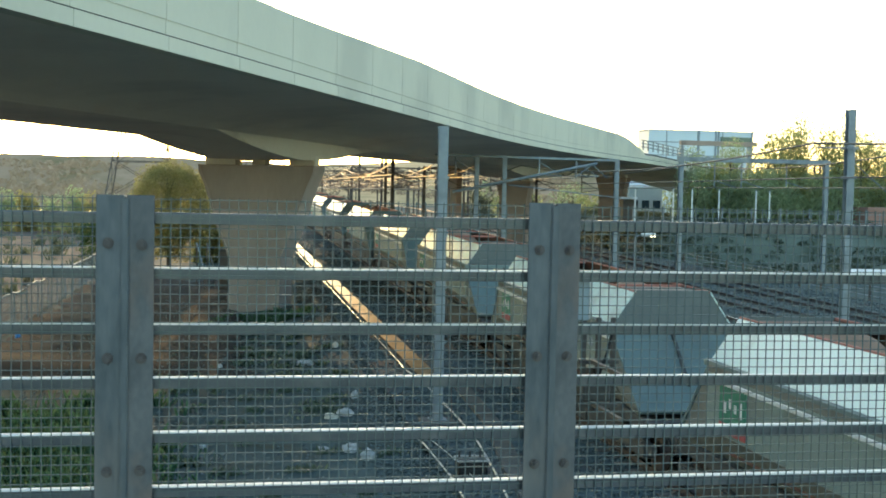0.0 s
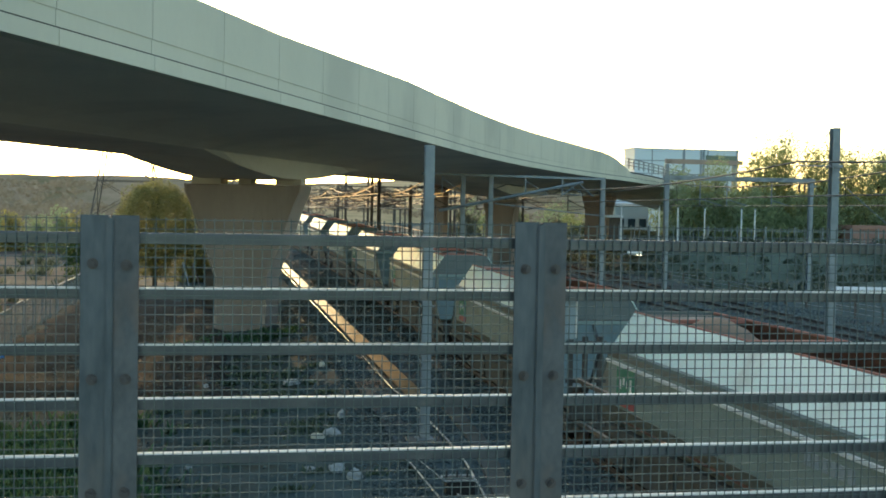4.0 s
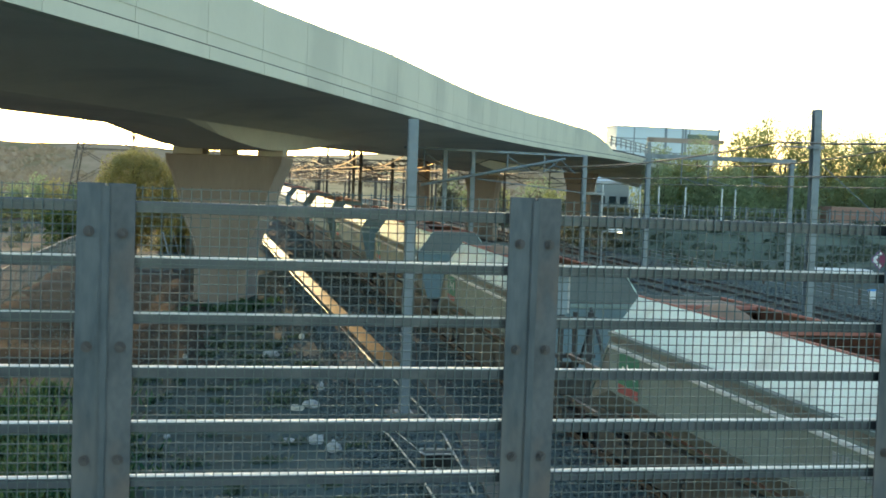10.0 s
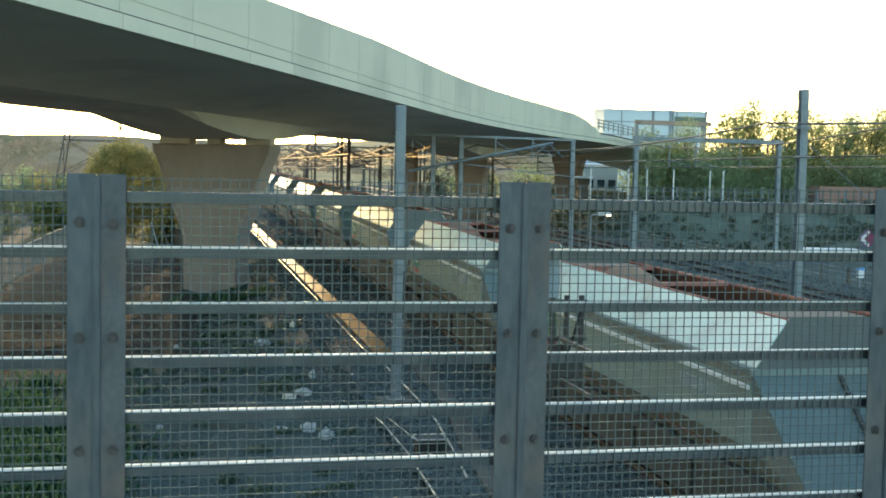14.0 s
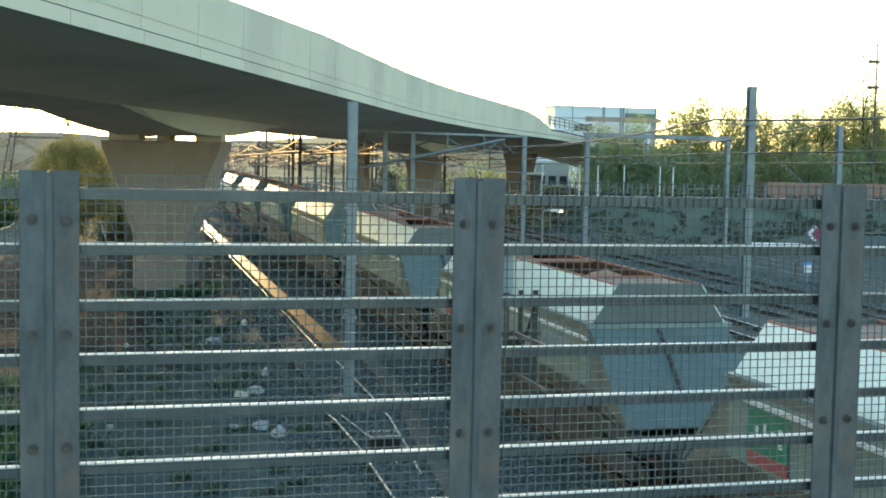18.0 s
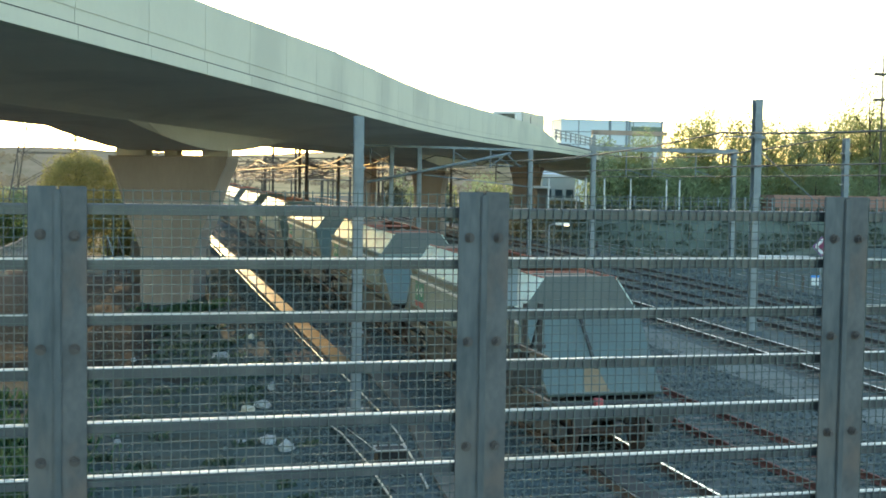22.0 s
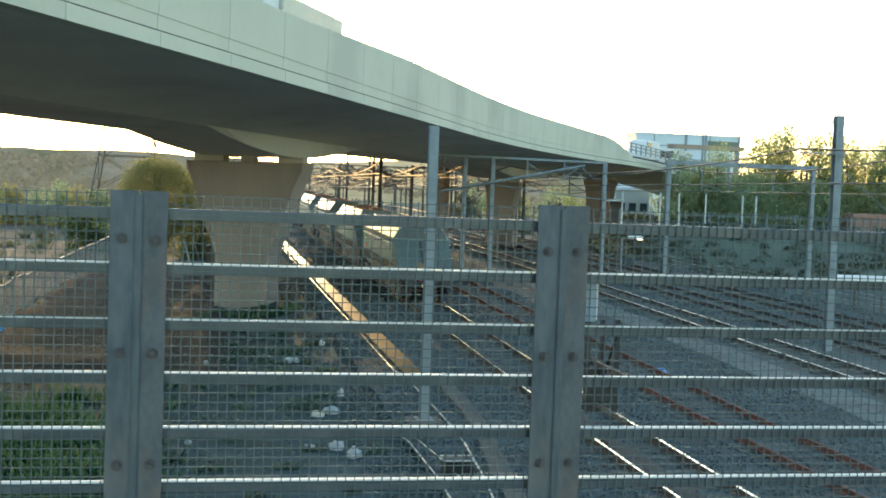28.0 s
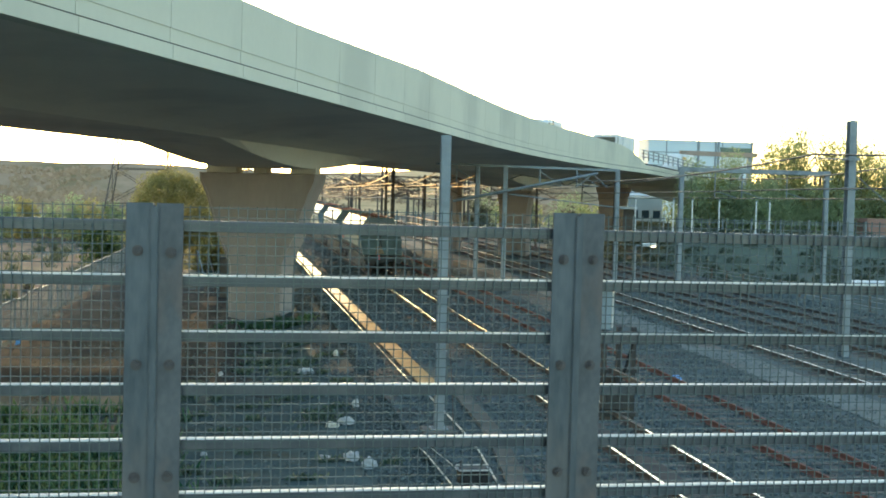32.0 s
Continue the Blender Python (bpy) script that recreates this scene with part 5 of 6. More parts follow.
def car(paint, label, van=False):
    v = thing("van" if van else "car", pose(0, 0, 0), label, "van" if van else "car", "vehicles on the viaduct")
    if van:
        sec = [(-2.6, 0.45, 2.25), (-2.5, 0.4, 2.35), (1.0, 0.4, 2.35), (1.5, 0.4, 2.2), (2.2, 0.4, 1.3), (2.7, 0.45, 1.05)]

    else:
        sec = [(-2.1, 0.4, 0.9), (-1.9, 0.35, 1.1), (-1.3, 0.3, 1.42), (0.2, 0.3, 1.45), (1.0, 0.3, 1.0), (1.9, 0.35, 0.85), (2.1, 0.4, 0.7)]
    hw = 0.95 if van else 0.85
    rings = [[(-hw, y, a), (-hw, y, a + (b - a) * 0.6), (-hw * 0.85, y, b), (hw * 0.85, y, b), (hw, y, a + (b - a) * 0.6), (hw, y, a)] for y, a, b in sec]
    part("body", bevelled(Geo().loft(rings).mesh("body", paint), 0.04), v)
    z0, z1 = (1.45, 2.05) if van else (0.98, 1.36)
    for sx in (-1, 1):
        part("side_window", Geo().box(min(sx * hw * 0.8, sx * hw * 0.98), max(sx * hw * 0.8, sx * hw * 0.98), 0.2 if van else -1.2, 1.4 if van else 0.4, z0, z1).mesh("side_window", DARKGLASS), v)
    for y in (-1.5, 1.6):
        for sx in (-1, 1):
            part("wheel", Geo().tube((sx * 0.65, y, 0.32), (sx * 0.9, y, 0.32), 0.32, 14).mesh("wheel", TYRE), v)
    return v


# ---- buildings and street on the right ----


def building(name, x0, x1, y0, y1, z0, h, material, label, rows, cols, roof=None, win=(1.6, 1.3), group=""):
    b = thing(name, pose((x0 + x1) / 2, y0, z0), label, "building", group)
    hw = (x1 - x0) / 2
    d = y1 - y0
    part("wall", Geo().box(-hw, hw, 0, d, -2, h).mesh("wall", material), b)
    part("roof", Geo().box(-hw - 0.2, hw + 0.2, -0.2, d + 0.2, h, h + 0.35).mesh("roof", roof or ROOFW), b)
    wf = Geo().box(-win[0] / 2, win[0] / 2, -0.06, 0.02, 0, win[1]).mesh("window", DARKGLASS)
    for r in range(rows):
        for c in range(cols):
            x = -hw + (c + 0.5) * 2 * hw / cols
            part("window", wf, b, "", pose(x, 0, 1.0 + r * (h - 0.6) / rows))
    return b


bb = building("office_building", 92, 117.3, 260, 267, 0, 20.8, PALE_CLAD, "large pale blue clad building far behind the trees", 0, 0)
for z in (4, 8, 12, 15.2, 18.2):
    part("cladding_joint", Geo().box(-12.6, 12.6, -0.05, 0.02, z, z + 0.22).mesh("cladding_joint", GREY_CLAD), bb)
for x in (-8.5, -1, 5):
    part("cladding_post", Geo().box(x, x + 0.25, -0.06, 0.02, 0, 20.8).mesh("cladding_post", GREY_CLAD), bb)
part("glazing", Geo().box(4.6, 12.2, -0.12, 0.02, 17.6, 19.8).mesh("glazing", mat("green_glazing", (0.10, 0.16, 0.13), (0.08, 0.13, 0.11), 0.2, 0, 0.3, 3, 0)), bb, "dark green strip of glazing")
part("glazing", Geo().box(-0.4, 3.2, -0.12, 0.02, 17.4, 20.4).mesh("glazing", PALE_CLAD), bb)
for x in (-0.7, 3.4, 4.1, 12.3):
    part("steel_frame", Geo().box(x - 0.2, x + 0.2, -0.3, 0.0, 14, 21.2).mesh("steel_frame", GREY_CLAD), bb)
HOUSEW = mat("grey_green_render", (0.36, 0.40, 0.38), (0.30, 0.34, 0.32), 0.8, 0, 0.5, 8, 0.05)
house = building("house", 50.6, 55.2, 150, 153.5, 0, 6.9, HOUSEW, "pale house with a white roof behind the railway", 2, 3, win=(1.0, 1.1))
part("gable_roof", Geo().add([(-2.7, -0.5, 7.2), (2.7, -0.5, 7.2), (2.7, 4.0, 7.2), (-2.7, 4.0, 7.2), (-1.7, 1.0, 8.4), (1.7, 1.0, 8.4), (1.7, 2.6, 8.4), (-1.7, 2.6, 8.4)], [(0, 1, 5, 4), (1, 2, 6, 5), (2, 3, 7, 6), (3, 0, 4, 7), (4, 5, 6, 7)]).mesh("gable_roof", ROOFW), house)
building("brick_building", 55.9, 72, 99, 102, 3.0, 1.85, BRICK, "low red brick building beside the railway", 0, 0, roof=BRICK)
# motorway sign gantry
sg = thing("sign_gantry", pose(0, 190, 0), "dark road sign gantry seen above the trees", "gantry")
part("beam", Geo().box(72.8, 86.3, -0.5, 0.5, 14.5, 15.25).mesh("beam", PIERB), sg)
for x in (73.0, 85.0):
    part("column", Geo().box(x - 0.3, x + 0.3, -0.3, 0.3, 0, 14.4).mesh("column", MAST), sg)
# pale posts of the boundary fence
bfence = thing("boundary_fence", pose(0, 98, 0), "grey boundary fence beside the outer tracks", "fence")
k = 33.5
while k < 66:
    part("fence_post", Geo().box(-0.05, 0.05, -0.05, 0.05, 3.0, 4.95).mesh("fence_post", MAST), bfence, "", pose(k, 0, 0))
    part("fence_post", Geo().box(-0.025, 0.025, -0.025, 0.025, 3.0, 4.7).mesh("fence_post", MAST), bfence, "", pose(k + 1.35, 0, 0))
    k += 2.7
for z in (3.7, 4.5):
    part("fence_rail", Geo().box(33.5, 66, -0.03, 0.03, z, z + 0.06).mesh("fence_rail", MAST), bfence)
for x in (33.4, 36.8, 38.5, 40.95, 44.35, 45.6):
    p = thing("white_post", pose(x, 97.3, 3.2), "tall white post beside the boundary fence", "post", "white posts by the boundary fence")
    part("shaft", Geo().tube((0, 0, 0), (0, 0, 3.2), 0.07, 8).mesh("shaft", WHITE), p)
    part("cap", Geo().tube((0, 0, 3.2), (0, 0, 3.3), 0.1, 8).mesh("cap", MAST), p)
# lamp below the trees
sl = thing("street_lamp", pose(24.1, 70, -0.3), "small street lamp with a lit head beside the railway", "lamp")
part("column", Geo().tube((0, 0, 0), (0, 0, 3.6), 0.06, 8).mesh("column", MAST), sl)
part("arm", Geo().tube((0, 0, 3.6), (0.5, 0, 3.7), 0.05, 6).mesh("arm", MAST), sl)
part("head", bevelled(Geo().box(0.4, 1.3, -0.15, 0.15, 3.6, 3.8).mesh("head", WHITE), 0.04), sl)
part("bulb", Geo().box(0.95, 1.25, -0.17, -0.1, 3.56, 3.64).mesh("bulb", LAMPGLOW), sl)
# chevron sign
cs = thing("chevron_sign", pose(36.9, 60, -0.3), "dark crimson diamond sign with a white chevron on a grey post", "sign")
part("post", Geo().tube((0, 0.05, 0), (0, 0.05, 3.3), 0.05, 8).mesh("post", MAST), cs)
part("plate", Geo().add([(x * 0.56, y, 2.85 + z * 0.56) for y in (-0.03, 0.0) for x, z in ((-1, 0), (0, -1), (1, 0), (0, 1))], [(0, 1, 2, 3), (7, 6, 5, 4), (0, 4, 5, 1), (1, 5, 6, 2), (2, 6, 7, 3), (3, 7, 4, 0)]).mesh("plate", SIGNRED), cs)
part("border", Geo().beam((-0.56, -0.03, 2.85), (0, -0.03, 3.41), 0.02, 0.05).beam((-0.56, -0.03, 2.85), (0, -0.03, 2.29), 0.02, 0.05).mesh("border", mat("violet_edge", (0.22, 0.14, 0.36), None, 0.5)), cs)
g = Geo()
for sz in (-1, 1):
    g.beam((-0.38, -0.045, 2.85), (0.05, -0.045, 2.85 + sz * 0.40), 0.02, 0.17)
part("chevron", g.mesh("chevron", WHITE), cs)
# bracket hung on the outside of the bridge fence
ef = thing("cable_bracket", pose(0, 3.57, 0), "dark cable bracket with a grey box behind the bridge fence", "bracket")
for x in (1.088, 1.136, 1.185):
    part("upright", Geo().box(x - 0.007, x + 0.007, -0.008, 0.008, 5.06, 5.36).mesh("upright", WDARK), ef)
for z in (5.075, 5.215, 5.335):
    part("crossbar", Geo().box(1.07, 1.2, -0.02, -0.009, z, z + 0.012).mesh("crossbar", WDARK), ef)
part("junction_box", bevelled(Geo().box(1.075, 1.165, -0.05, -0.021, 5.10, 5.155).mesh("junction_box", WDARK), 0.006), ef)
part("back_plate", Geo().box(1.10, 1.15, 0.009, 0.014, 5.06, 5.2).mesh("back_plate", MASTD), ef)
for z in (5.09, 5.22):
    part("arm", Geo().box(1.10, 1.112, -0.33, -0.021, z, z + 0.012).mesh("arm", MASTD), ef)
part("cable", Geo().tube((1.18, -0.03, 5.34), (1.15, -0.04, 5.24), 0.005, 6).tube((1.15, -0.04, 5.24), (1.12, -0.035, 5.155), 0.005, 6).mesh("cable", TYRE), ef)
# low post and wire fence beyond the outer tracks
tf = thing("trackside_fence", pose(34.6, 0, -0.3), "low dark post and wire fence beside the outer tracks", "fence")
fp = Geo().box(-0.05, 0.05, -0.05, 0.05, 0, 1.1).mesh("fence_post", MASTD)
for k in range(19):
    part("fence_post", fp, tf, "", pose(0, 44 + 2.8 * k, 0.6 * rise(44 + 2.8 * k), 0, 0, random.uniform(-3, 3)))
for z in (0.5, 0.8, 1.05):
    part("fence_wire", Geo().beam((0, 44, z + 0.6 * rise(44)), (0, 94.4, z + 0.6 * rise(94.4)), 0.03, 0.03).mesh("fence_wire", MAST), tf)
# parked white van, small plate and stay beside the yard
pv = car(WHITE, "white van parked beside the railway yard", True)
pv.matrix_basis = pose(42.3, 74.5, -1.25, 0, 0, 80)
ps = thing("small_sign", pose(33.5, 55, -0.3), "small white and blue plate on a short post", "sign")
part("post", Geo().tube((0, 0.03, 0), (0, 0.03, 1.5), 0.06, 8).mesh("post", MAST), ps)
part("plate", Geo().box(-0.2, 0.2, -0.03, 0.0, 1.1, 1.5).mesh("plate", WHITE), ps)
part("band", Geo().box(-0.24, 0.24, -0.035, 0.0, 1.5, 1.62).mesh("band", BLUEP), ps)
canopy = thing("shelter", pose(36.8, 110, 3.3), "small shelter with a white flat roof", "shelter")
part("roof", bevelled(Geo().box(-0.9, 0.9, -0.8, 0.8, 2.15, 2.4).mesh("roof", ROOFW), 0.05), canopy)
part("wall", Geo().box(-0.35, 0.75, -0.3, 0.7, -0.5, 2.15).mesh("wall", MASTD), canopy)
panelf = thing("hoarding", pose(46.4, 130, 0), "pale ribbed hoarding behind the railway", "fence")
for k in range(9):
    part("board", Geo().box(-1.55 + 0.35 * k, -1.23 + 0.35 * k, 0, 0.06, 1.5, 3.95).mesh("board", PALE_CLAD), panelf)
hr = thing("handrail", pose(-2.2, 75, -0.4), "pair of slanting steel handrails beside the viaduct pier", "rail")
for dx in (0, 0.62):
    part("rail", Geo().tube((-0.23 + dx, 0, 2.7), (0.28 + dx, -1.0, 1.0), 0.045, 6).mesh("rail", RAILTOP), hr)
    part("post", Geo().tube((0.28 + dx, -1.0, 1.0), (0.28 + dx, -1.0, 0.0), 0.04, 6).mesh("post", MASTD), hr)
    part("post", Geo().tube((-0.23 + dx, 0, 2.7), (-0.23 + dx, 0, 0.0), 0.04, 6).mesh("post", MASTD), hr)
ec = thing("equipment_cabinet", pose(-0.75, 72, -0.45), "dark equipment cabinets beside the viaduct pier", "cabinet")
for k, (x, h) in enumerate(((0.0, 2.55), (0.62, 2.45))):
    part("cabinet_body", bevelled(Geo().box(x - 0.28, x + 0.28, -0.3, 0.3, 0.0, h).mesh("cabinet_body", WDARK), 0.03), ec)
    part("cabinet_door", Geo().box(x - 0.24, x + 0.24, -0.32, -0.3, 0.15, h - 0.15).mesh("cabinet_door", MASTD), ec)
# low case and cable troughs by the near track
lc = thing("location_case", pose(4.95, 24.4, -0.3), "dark low trackside case on the ballast", "equipment")
part("case", bevelled(Geo().box(-0.31, 0.31, -0.22, 0.25, 0.08, 0.41).mesh("case", TYRE), 0.03), lc)
part("lid", bevelled(Geo().box(-0.29, 0.29, -0.2, 0.23, 0.412, 0.43).mesh("lid", WDARK), 0.006), lc)
for y0, y1 in ((-0.26, -0.22), (0.25, 0.29)):
    part("rim", Geo().box(-0.33, 0.33, y0, y1, 0.42, 0.45).mesh("rim", PALECABLE), lc, "pale worn rim")
for x0, x1 in ((-0.35, -0.31), (0.31, 0.35)):
    part("rim", Geo().box(x0, x1, -0.22, 0.25, 0.415, 0.435).mesh("rim", MAST), lc, "pale worn rim")
for x0 in (-0.25, -0.02, 0.2):
    part("terminal", Geo().tube((x0, 0.1, 0.43), (x0, 0.1, 0.58), 0.022, 8).mesh("terminal", WDARK), lc)
for sx in (-0.25, 0.25):
    part("foot", Geo().box(sx - 0.05, sx + 0.05, -0.15, 0.2, -0.05, 0.1).mesh("foot", WDARK), lc)
wire("ground_cable", [(4.2, 12, -0.16), (4.4, 22.7, -0.14), (4.44, 24.1, -0.14), (4.37, 27.2, -0.13), (4.2, 29.5, -0.2)], 0.026, "pale cable lying along the ballast edge", 0, 4, PALECABLE)
wire("ground_cable", [(4.95, 23.0, -0.14), (4.75, 26.2, -0.13), (4.55, 28.5, -0.16)], 0.016, "thin pale cable running from the trackside case", 0, 4, PALECABLE)
# sacks and litter
def sack(x, y, sx, sy, sz, seed, material, label, name="rubbish_sack"):
    bm = bmesh.new()
    bmesh.ops.create_icosphere(bm, subdivisions=3, radius=1.0)
    for v in bm.verts:
        r = 0.72 * (1 + 0.35 * noise.noise(v.co * 1.7 + Vector((seed, 0, 0))) + 0.28 * noise.noise(v.co * 4.5 + Vector((0, seed, 0))))
        v.co = Vector((v.co.x * sx * r, v.co.y * sy * r, max(-0.3, v.co.z) * sz * r))
    me = bpy.data.meshes.new(name)
    bm.to_mesh(me)
    bm.free()
    me.materials.append(material)
    return solid(name, me, label, "litter", "litter on the ground", m=pose(x, y, ground_z(x, y) + 0.3 * sz, 0, 0, seed * 40))


sack(3.0, 26.6, 0.27, 0.2, 0.24, 1, RUBBISH, "white rubbish sack lying on the earth")
sack(2.7, 27.7, 0.34, 0.25, 0.2, 2, RUBBISH, "torn pale rubbish sack lying on the earth")
sack(2.1, 27.9, 0.34, 0.18, 0.1, 3, RUBBISH, "flattened pale rubbish on the earth")
sack(2.95, 31.8, 0.3, 0.25, 0.2, 4, RUBBISH, "pale crumpled rubbish sack lying on the earth")
sack(2.55, 31.6, 0.26, 0.22, 0.16, 9, CREAM, "yellowed rubbish sack lying on the earth")
sack(3.4, 34.0, 0.14, 0.12, 0.26, 10, RUBBISH, "small upright pale rubbish bag on the earth")
sack(2.35, 40.8, 0.4, 0.28, 0.22, 5, RUBBISH, "white rubbish lying on the earth")
sack(3.65, 44.0, 0.16, 0.14, 0.22, 11, CREAM, "small cream rubbish bag beside the ballast")
sack(-0.5, 40.8, 0.13, 0.12, 0.26, 6, RUBBISH, "small white litter on the earth")
sack(-0.75, 28.8, 0.16, 0.12, 0.08, 7, RUBBISH, "small white litter on the earth")
sack(-8.5, 49.0, 0.16, 0.14, 0.3, 12, BLUEP, "small blue plastic bag by the mesh fence", "plastic_bag")
sack(14.5, 37.6, 0.3, 0.25, 0.28, 8, BLUEP, "blue plastic sheet lying by the siding", "plastic_sheet")

# ---- loose ballast stones ----


def stones(name, areas, label, seed, lo=0.02, hi=0.055, material=None):
    rnd = random.Random(seed)
    g = Geo()
    for x0, x1, y0, y1, z, n in areas:
        for _ in range(n):
            x, y, r = rnd.uniform(x0, x1), rnd.uniform(y0, y1), rnd.uniform(lo, hi)
            a, b = rnd.uniform(0, 6.28), rnd.uniform(0.6, 1.3)
            c, s_ = math.cos(a) * r, math.sin(a) * r
            zz = z + rise(y) if z is not None else max(ground_z(x, y), soil_z(x, y) if -9.4 < x < 1.2 and 36 < y < 84 else -9) + 0.01
            g.add([(x + c, y + s_, zz + r * 0.2), (x - s_ * b, y + c * b, zz + r * 0.3), (x - c, y - s_, zz + r * 0.1), (x + s_ * b, y - c * b, zz + r * 0.35), (x + c * 0.2, y, zz + r * 0.9), (x, y, zz - r * 0.5)],
                  [(0, 1, 4), (1, 2, 4), (2, 3, 4), (3, 0, 4), (1, 0, 5), (2, 1, 5), (3, 2, 5), (0, 3, 5)])
    return solid(name, g.mesh(name, material or STONE), label, "ballast", kind="stuff")


STONE = mat("ballast_stone", (0.12, 0.152, 0.155), (0.082, 0.103, 0.105), 0.9, 0, 4, 30, 0.2, island=0.4, spec=0.06)
stones("ballast_stones", [(4.1, 15.7, 17, 34, -0.18, 11000), (4.1, 15.7, 34, 50, -0.18, 5000), (3.0, 4.6, 18, 72, None, 6500), (15.7, 17.8, 18, 50, -0.18, 2600), (17.8, 19.5, 26, 62, -0.165, 600)], "loose grey ballast stones along the tracks", 31)
stones("ballast_stones", [(4.25, 5.1, 40, 90, -0.2, 3200), (6.1, 7.6, 40, 90, -0.2, 3000)], "dark coarse stones beside the trough route", 38, 0.04, 0.09)
stones("rubble", [(-6.5, 3.6, 20, 44, None, 2200), (-6.5, 0.5, 44, 66, None, 900)], "small rubble and stones on the earth", 32)

stones("ballast_stones", [(4.6, 15.7, 50, 72, -0.19, 6000), (4.6, 15.7, 72, 118, -0.19, 7500), (19.5, 33.8, 44, 72, -0.19, 8000), (19.5, 33.8, 72, 118, -0.19, 7000)], "grey ballast further along the tracks", 33, 0.04, 0.09)
CLOD = mat("earth_clods", (0.105, 0.092, 0.082), (0.08, 0.07, 0.063), 0.95, 0, 4, 30, 0.2, island=0.3, spec=0.05)
stones("rubble", [(-9.0, 1.2, 38, 80, None, 4500)], "clods of earth on the bare soil", 34, 0.015, 0.04, CLOD)

# ---- weeds ----


def weeds(name, spots, material, label, seed, h=0.35):
    rnd = random.Random(seed)
    vs, fs = [], []
    for cx, cy, rx, ry, n in spots:
        for _ in range(n):
            a, r = rnd.uniform(0, 6.28), abs(rnd.gauss(0, 0.55))
            x, y = cx + rx * r * math.cos(a), cy + ry * r * math.sin(a)
            z = ground_z(x, y)
            hh = h * rnd.uniform(0.3, 1.2)
            b, w = rnd.uniform(0, 6.28), rnd.uniform(0.02, 0.06)
            lx, ly = rnd.uniform(-0.5, 0.5) * hh, rnd.uniform(-0.5, 0.5) * hh
            o = len(vs)
            vs += [(x - w * math.cos(b), y - w * math.sin(b), z), (x + w * math.cos(b), y + w * math.sin(b), z), (x + lx + w * math.cos(b), y + ly + w * math.sin(b), z + hh * 0.7), (x + lx * 1.3, y + ly * 1.3, z + hh)]
            fs.append((o, o + 1, o + 2, o + 3))
    return solid(name, Geo().add(vs, fs).mesh(name, material), label, "plants", kind="stuff")


rw = random.Random(21)
WEED_SPOTS = [(rw.uniform(-2.5, 3.6), rw.uniform(22, 52), rw.uniform(0.15, 0.7), rw.uniform(0.15, 0.5), rw.randint(20, 90)) for _ in range(70)]
weeds("weeds", [(-3.4, 24.5, 2.0, 5.5, 5000), (-4.3, 28, 1.5, 4.5, 3500), (-5.5, 29, 2.5, 5, 3500)] + [(rw.uniform(-7, -1.5), rw.uniform(20, 36), 0.6, 0.7, 220) for _ in range(14)], WEED, "green weeds on the bank below the bridge", 11, 0.38)
weeds("weeds", WEED_SPOTS + [(2.4, 43, 0.5, 1.0, 420), (1.7, 38, 0.9, 1.6, 380), (2.3, 33, 0.9, 1.2, 300), (1.2, 44, 0.8, 1.2, 260), (0.2, 42, 0.7, 0.8, 200), (-0.9, 43, 0.6, 0.8, 160)], WEED_LOW, "low weeds on the trodden earth", 12, 0.15)
weeds("weeds", [(rw.gauss(1.0, 1.6), rw.gauss(56, 2.2), rw.uniform(0.2, 0.8), rw.uniform(0.2, 0.6), 60) for _ in range(26)], WEED, "dark weeds round the pier foot", 13, 0.28)

rs = random.Random(44)
SCRUBLEAF = leaf_mat("dull_scrub_leaves", (0.10, 0.12, 0.07), (0.18, 0.18, 0.11))
bs = Geo()
for k in range(520):
    cx, cy, r = (rs.uniform(32, 72), rs.uniform(78, 99), rs.uniform(0.3, 1.0)) if k < 300 else (rs.uniform(32, 46), rs.uniform(98, 134), rs.uniform(0.5, 1.2))
    for _ in range(int(60 * r)):
        d = Vector((rs.gauss(0, 1), rs.gauss(0, 1), abs(rs.gauss(0, 1)))).normalized() * r * rs.uniform(0.6, 1.0)
        c = Vector((cx, cy, bank_z(cx, cy))) + Vector((d.x, d.y, d.z * 0.7))
        a = Vector((rs.gauss(0, 1), rs.gauss(0, 1), rs.gauss(0, 1))).normalized()
        b = a.orthogonal().normalized() * rs.uniform(0.08, 0.2)
        e = a.cross(b) * 0.5
        bs.add([c - b, c - e, c + b, c + e], [(0, 1, 2, 3)])
# leaf colour darkened to stand for shade over the bank
solid("scrub", bs.mesh("scrub", leaf_mat("scrub_leaves_toned_to_shade", (0.055, 0.08, 0.055), (0.105, 0.125, 0.085))), "low tangled scrub over the grass bank", "plants", kind="stuff")

weeds("weeds", [(rw.uniform(-42, -9.8), rw.uniform(62, 150), rw.uniform(0.3, 1.4), rw.uniform(0.3, 1.4), rw.randint(25, 80)) for _ in range(150)], SCRUBLEAF, "dry tufts of grass on the waste land", 14, 0.75)
stones("rubble", [(-40, -9.5, 55, 140, None, 900)], "pale rubble strewn on the waste land", 35, 0.06, 0.17)

# ---- vehicles on the viaduct ----


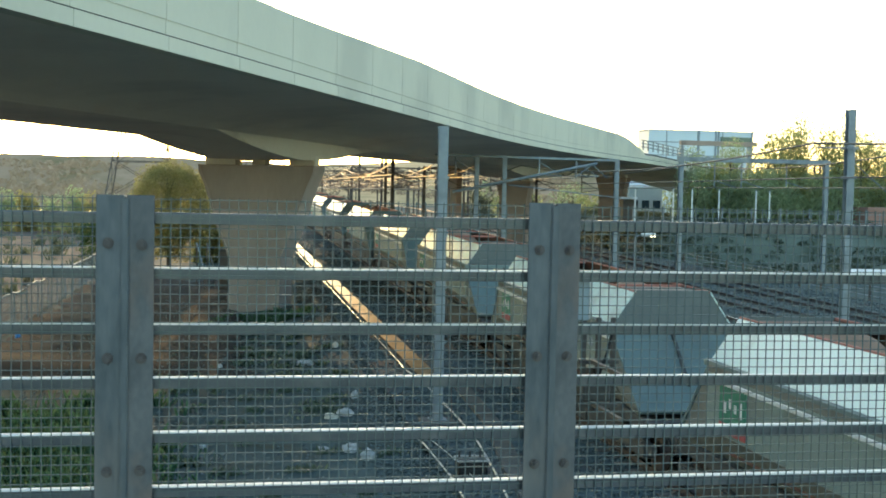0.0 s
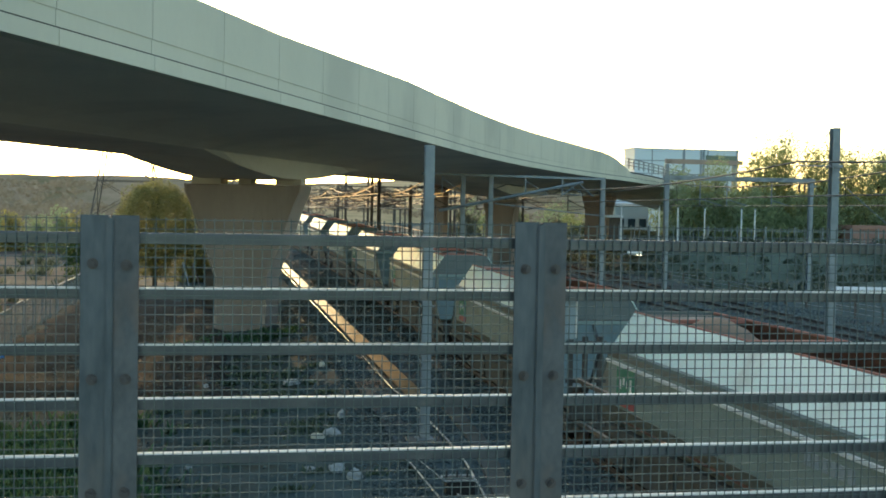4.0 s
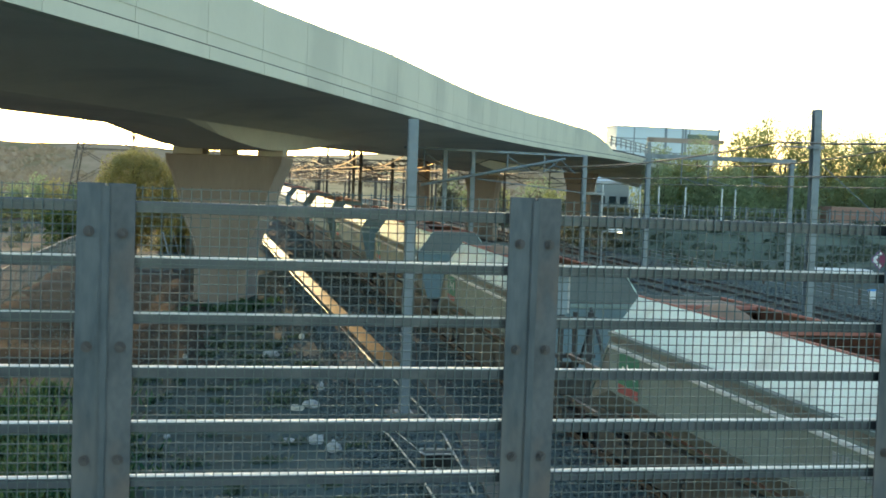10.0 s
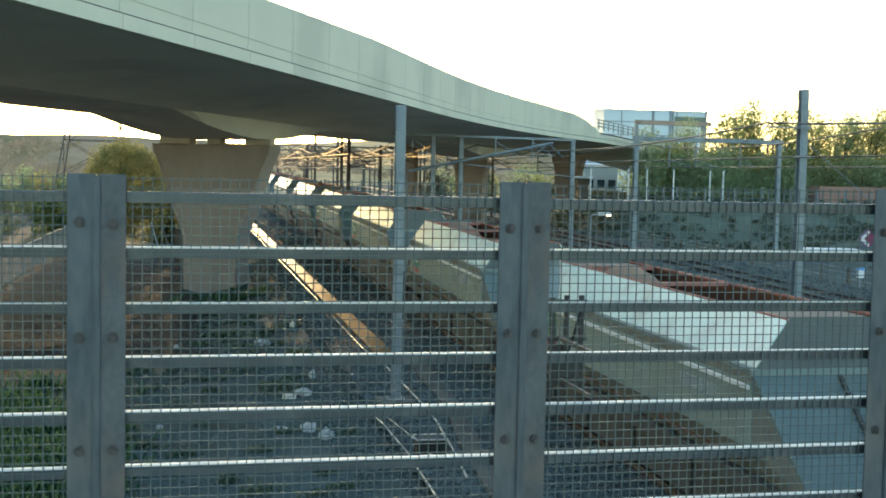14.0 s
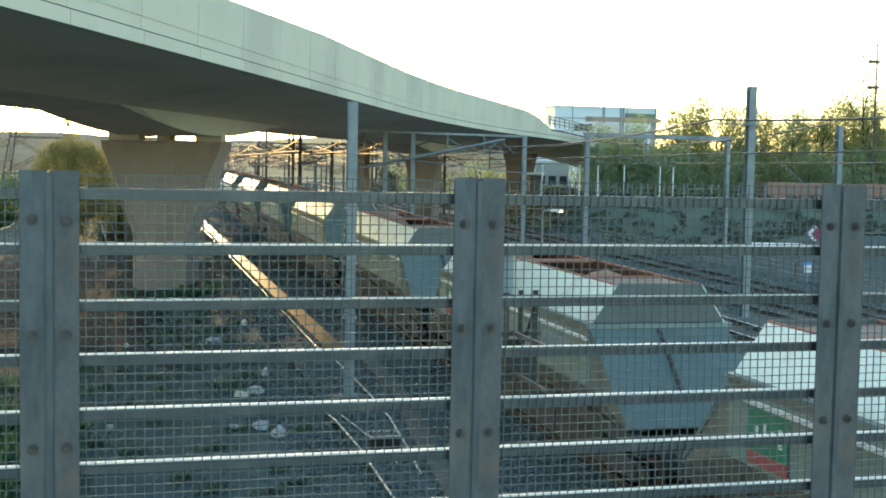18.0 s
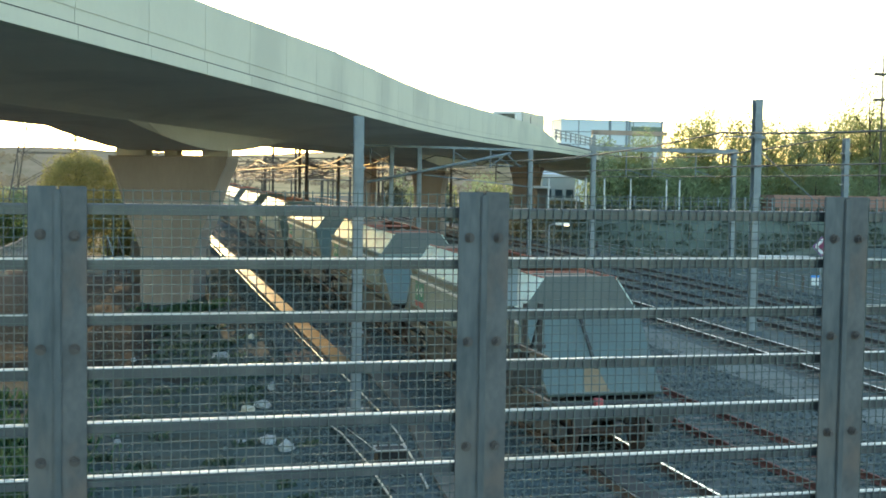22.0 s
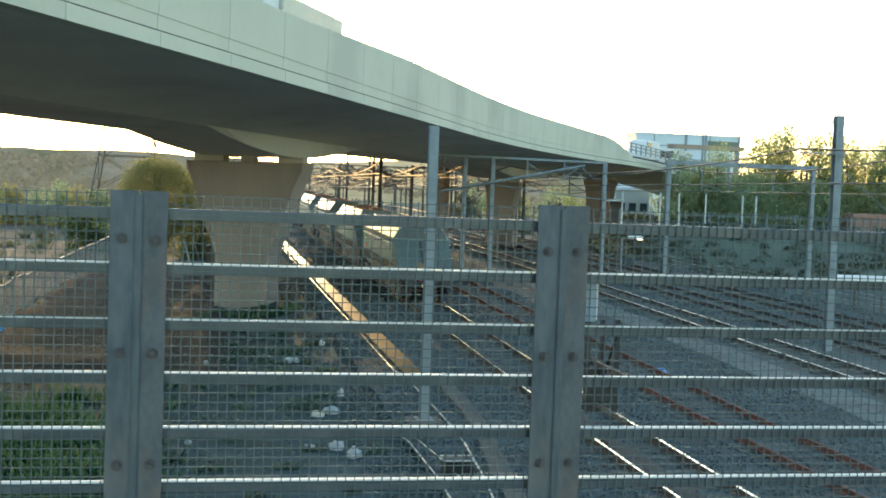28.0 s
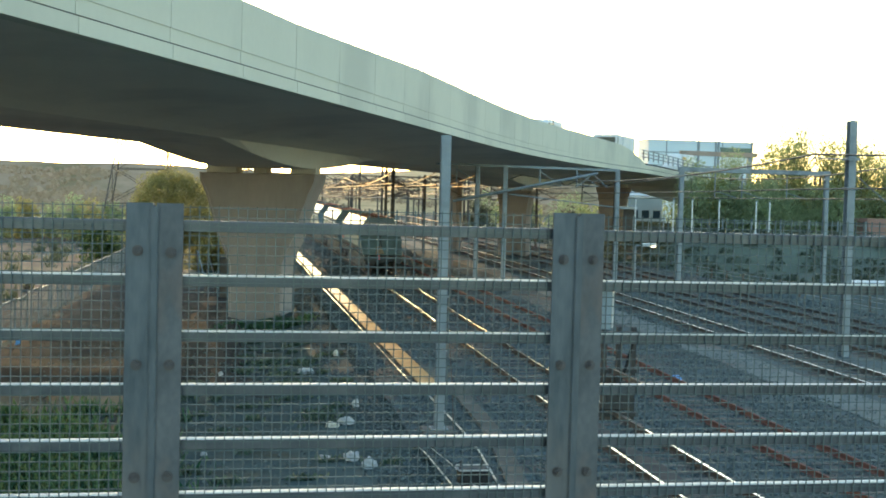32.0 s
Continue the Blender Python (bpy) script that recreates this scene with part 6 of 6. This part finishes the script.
def lorry(label="cream box lorry driving on the viaduct", paint=None, rear=-4.0, top=2.5):
    v = thing("box_lorry", pose(0, 0, 0), label, "lorry", "vehicles on the viaduct")
    part("box_body", bevelled(Geo().box(-1.2, 1.2, rear, 2.6, 0.9, top).mesh("box_body", paint or CREAM), 0.04), v)
    part("cab", bevelled(Geo().box(-1.15, 1.15, 2.75, 4.4, 0.5, 2.45).mesh("cab", WHITE), 0.12, 2), v)
    part("windscreen", Geo().box(-1.0, 1.0, 4.38, 4.43, 1.5, 2.2).mesh("windscreen", DARKGLASS), v)
    for y in (rear + 1.3, 3.3):
        for sx in (-1, 1):
            part("wheel", Geo().tube((sx * 0.85, y, 0.48), (sx * 1.15, y, 0.48), 0.48, 16).mesh("wheel", TYRE), v)
    part("chassis", Geo().box(-0.5, 0.5, rear + 0.1, 4.0, 0.5, 0.88).mesh("chassis", WDARK), v)
    return v


lorry_a = lorry()
van_b = lorry("white box lorry with a dark windscreen driving on the viaduct", WHITE, -0.8, 2.4)
car_a = car(WHITE, "white van with a dark front driving on the viaduct", True)
van_c = car(WHITE, "white van driving on the viaduct", True)


def road_rows(rows, lane, towards):
    """Rows for a vehicle from (seconds, distance along the viaduct)."""
    out = []
    for t, s in rows:
        x, y, z = vpoint(s, lane, 9.705)
        out.append((t, pose(x, y, z, 0, 0, -math.degrees(vhead(s)) + (180 if towards else 0))))
    return out


def motions():
    for k, w in enumerate(wagons):
        walk(w, wagon_rows(k))
    walk(lorry_a, road_rows([(0, 225), (10, 160), (18.5, 101), (20, 92), (21, 86), (22, 78), (23, 70), (24, 61.5), (25, 50), (25.5, 43.5), (27.5, 17.8), (28, 11.4), (28.6, 3.7), (32, -40)], 3.2, True))
    walk(car_a, road_rows([(0, 233), (9, 231), (20, 152), (26, 107), (28, 93.0), (29, 86.5), (30, 79), (31, 69.5), (32, 60)], 3.2, True))
    walk(van_b, road_rows([(0, 240), (8, 239), (22, 142), (28, 104), (30, 94.5), (31, 89.5), (32, 82)], 3.2, True))
    walk(van_c, road_rows([(0, 247), (8, 246.5), (24, 148), (28, 124), (30, 113), (31, 107), (32, 100)], 3.2, True))


motions()
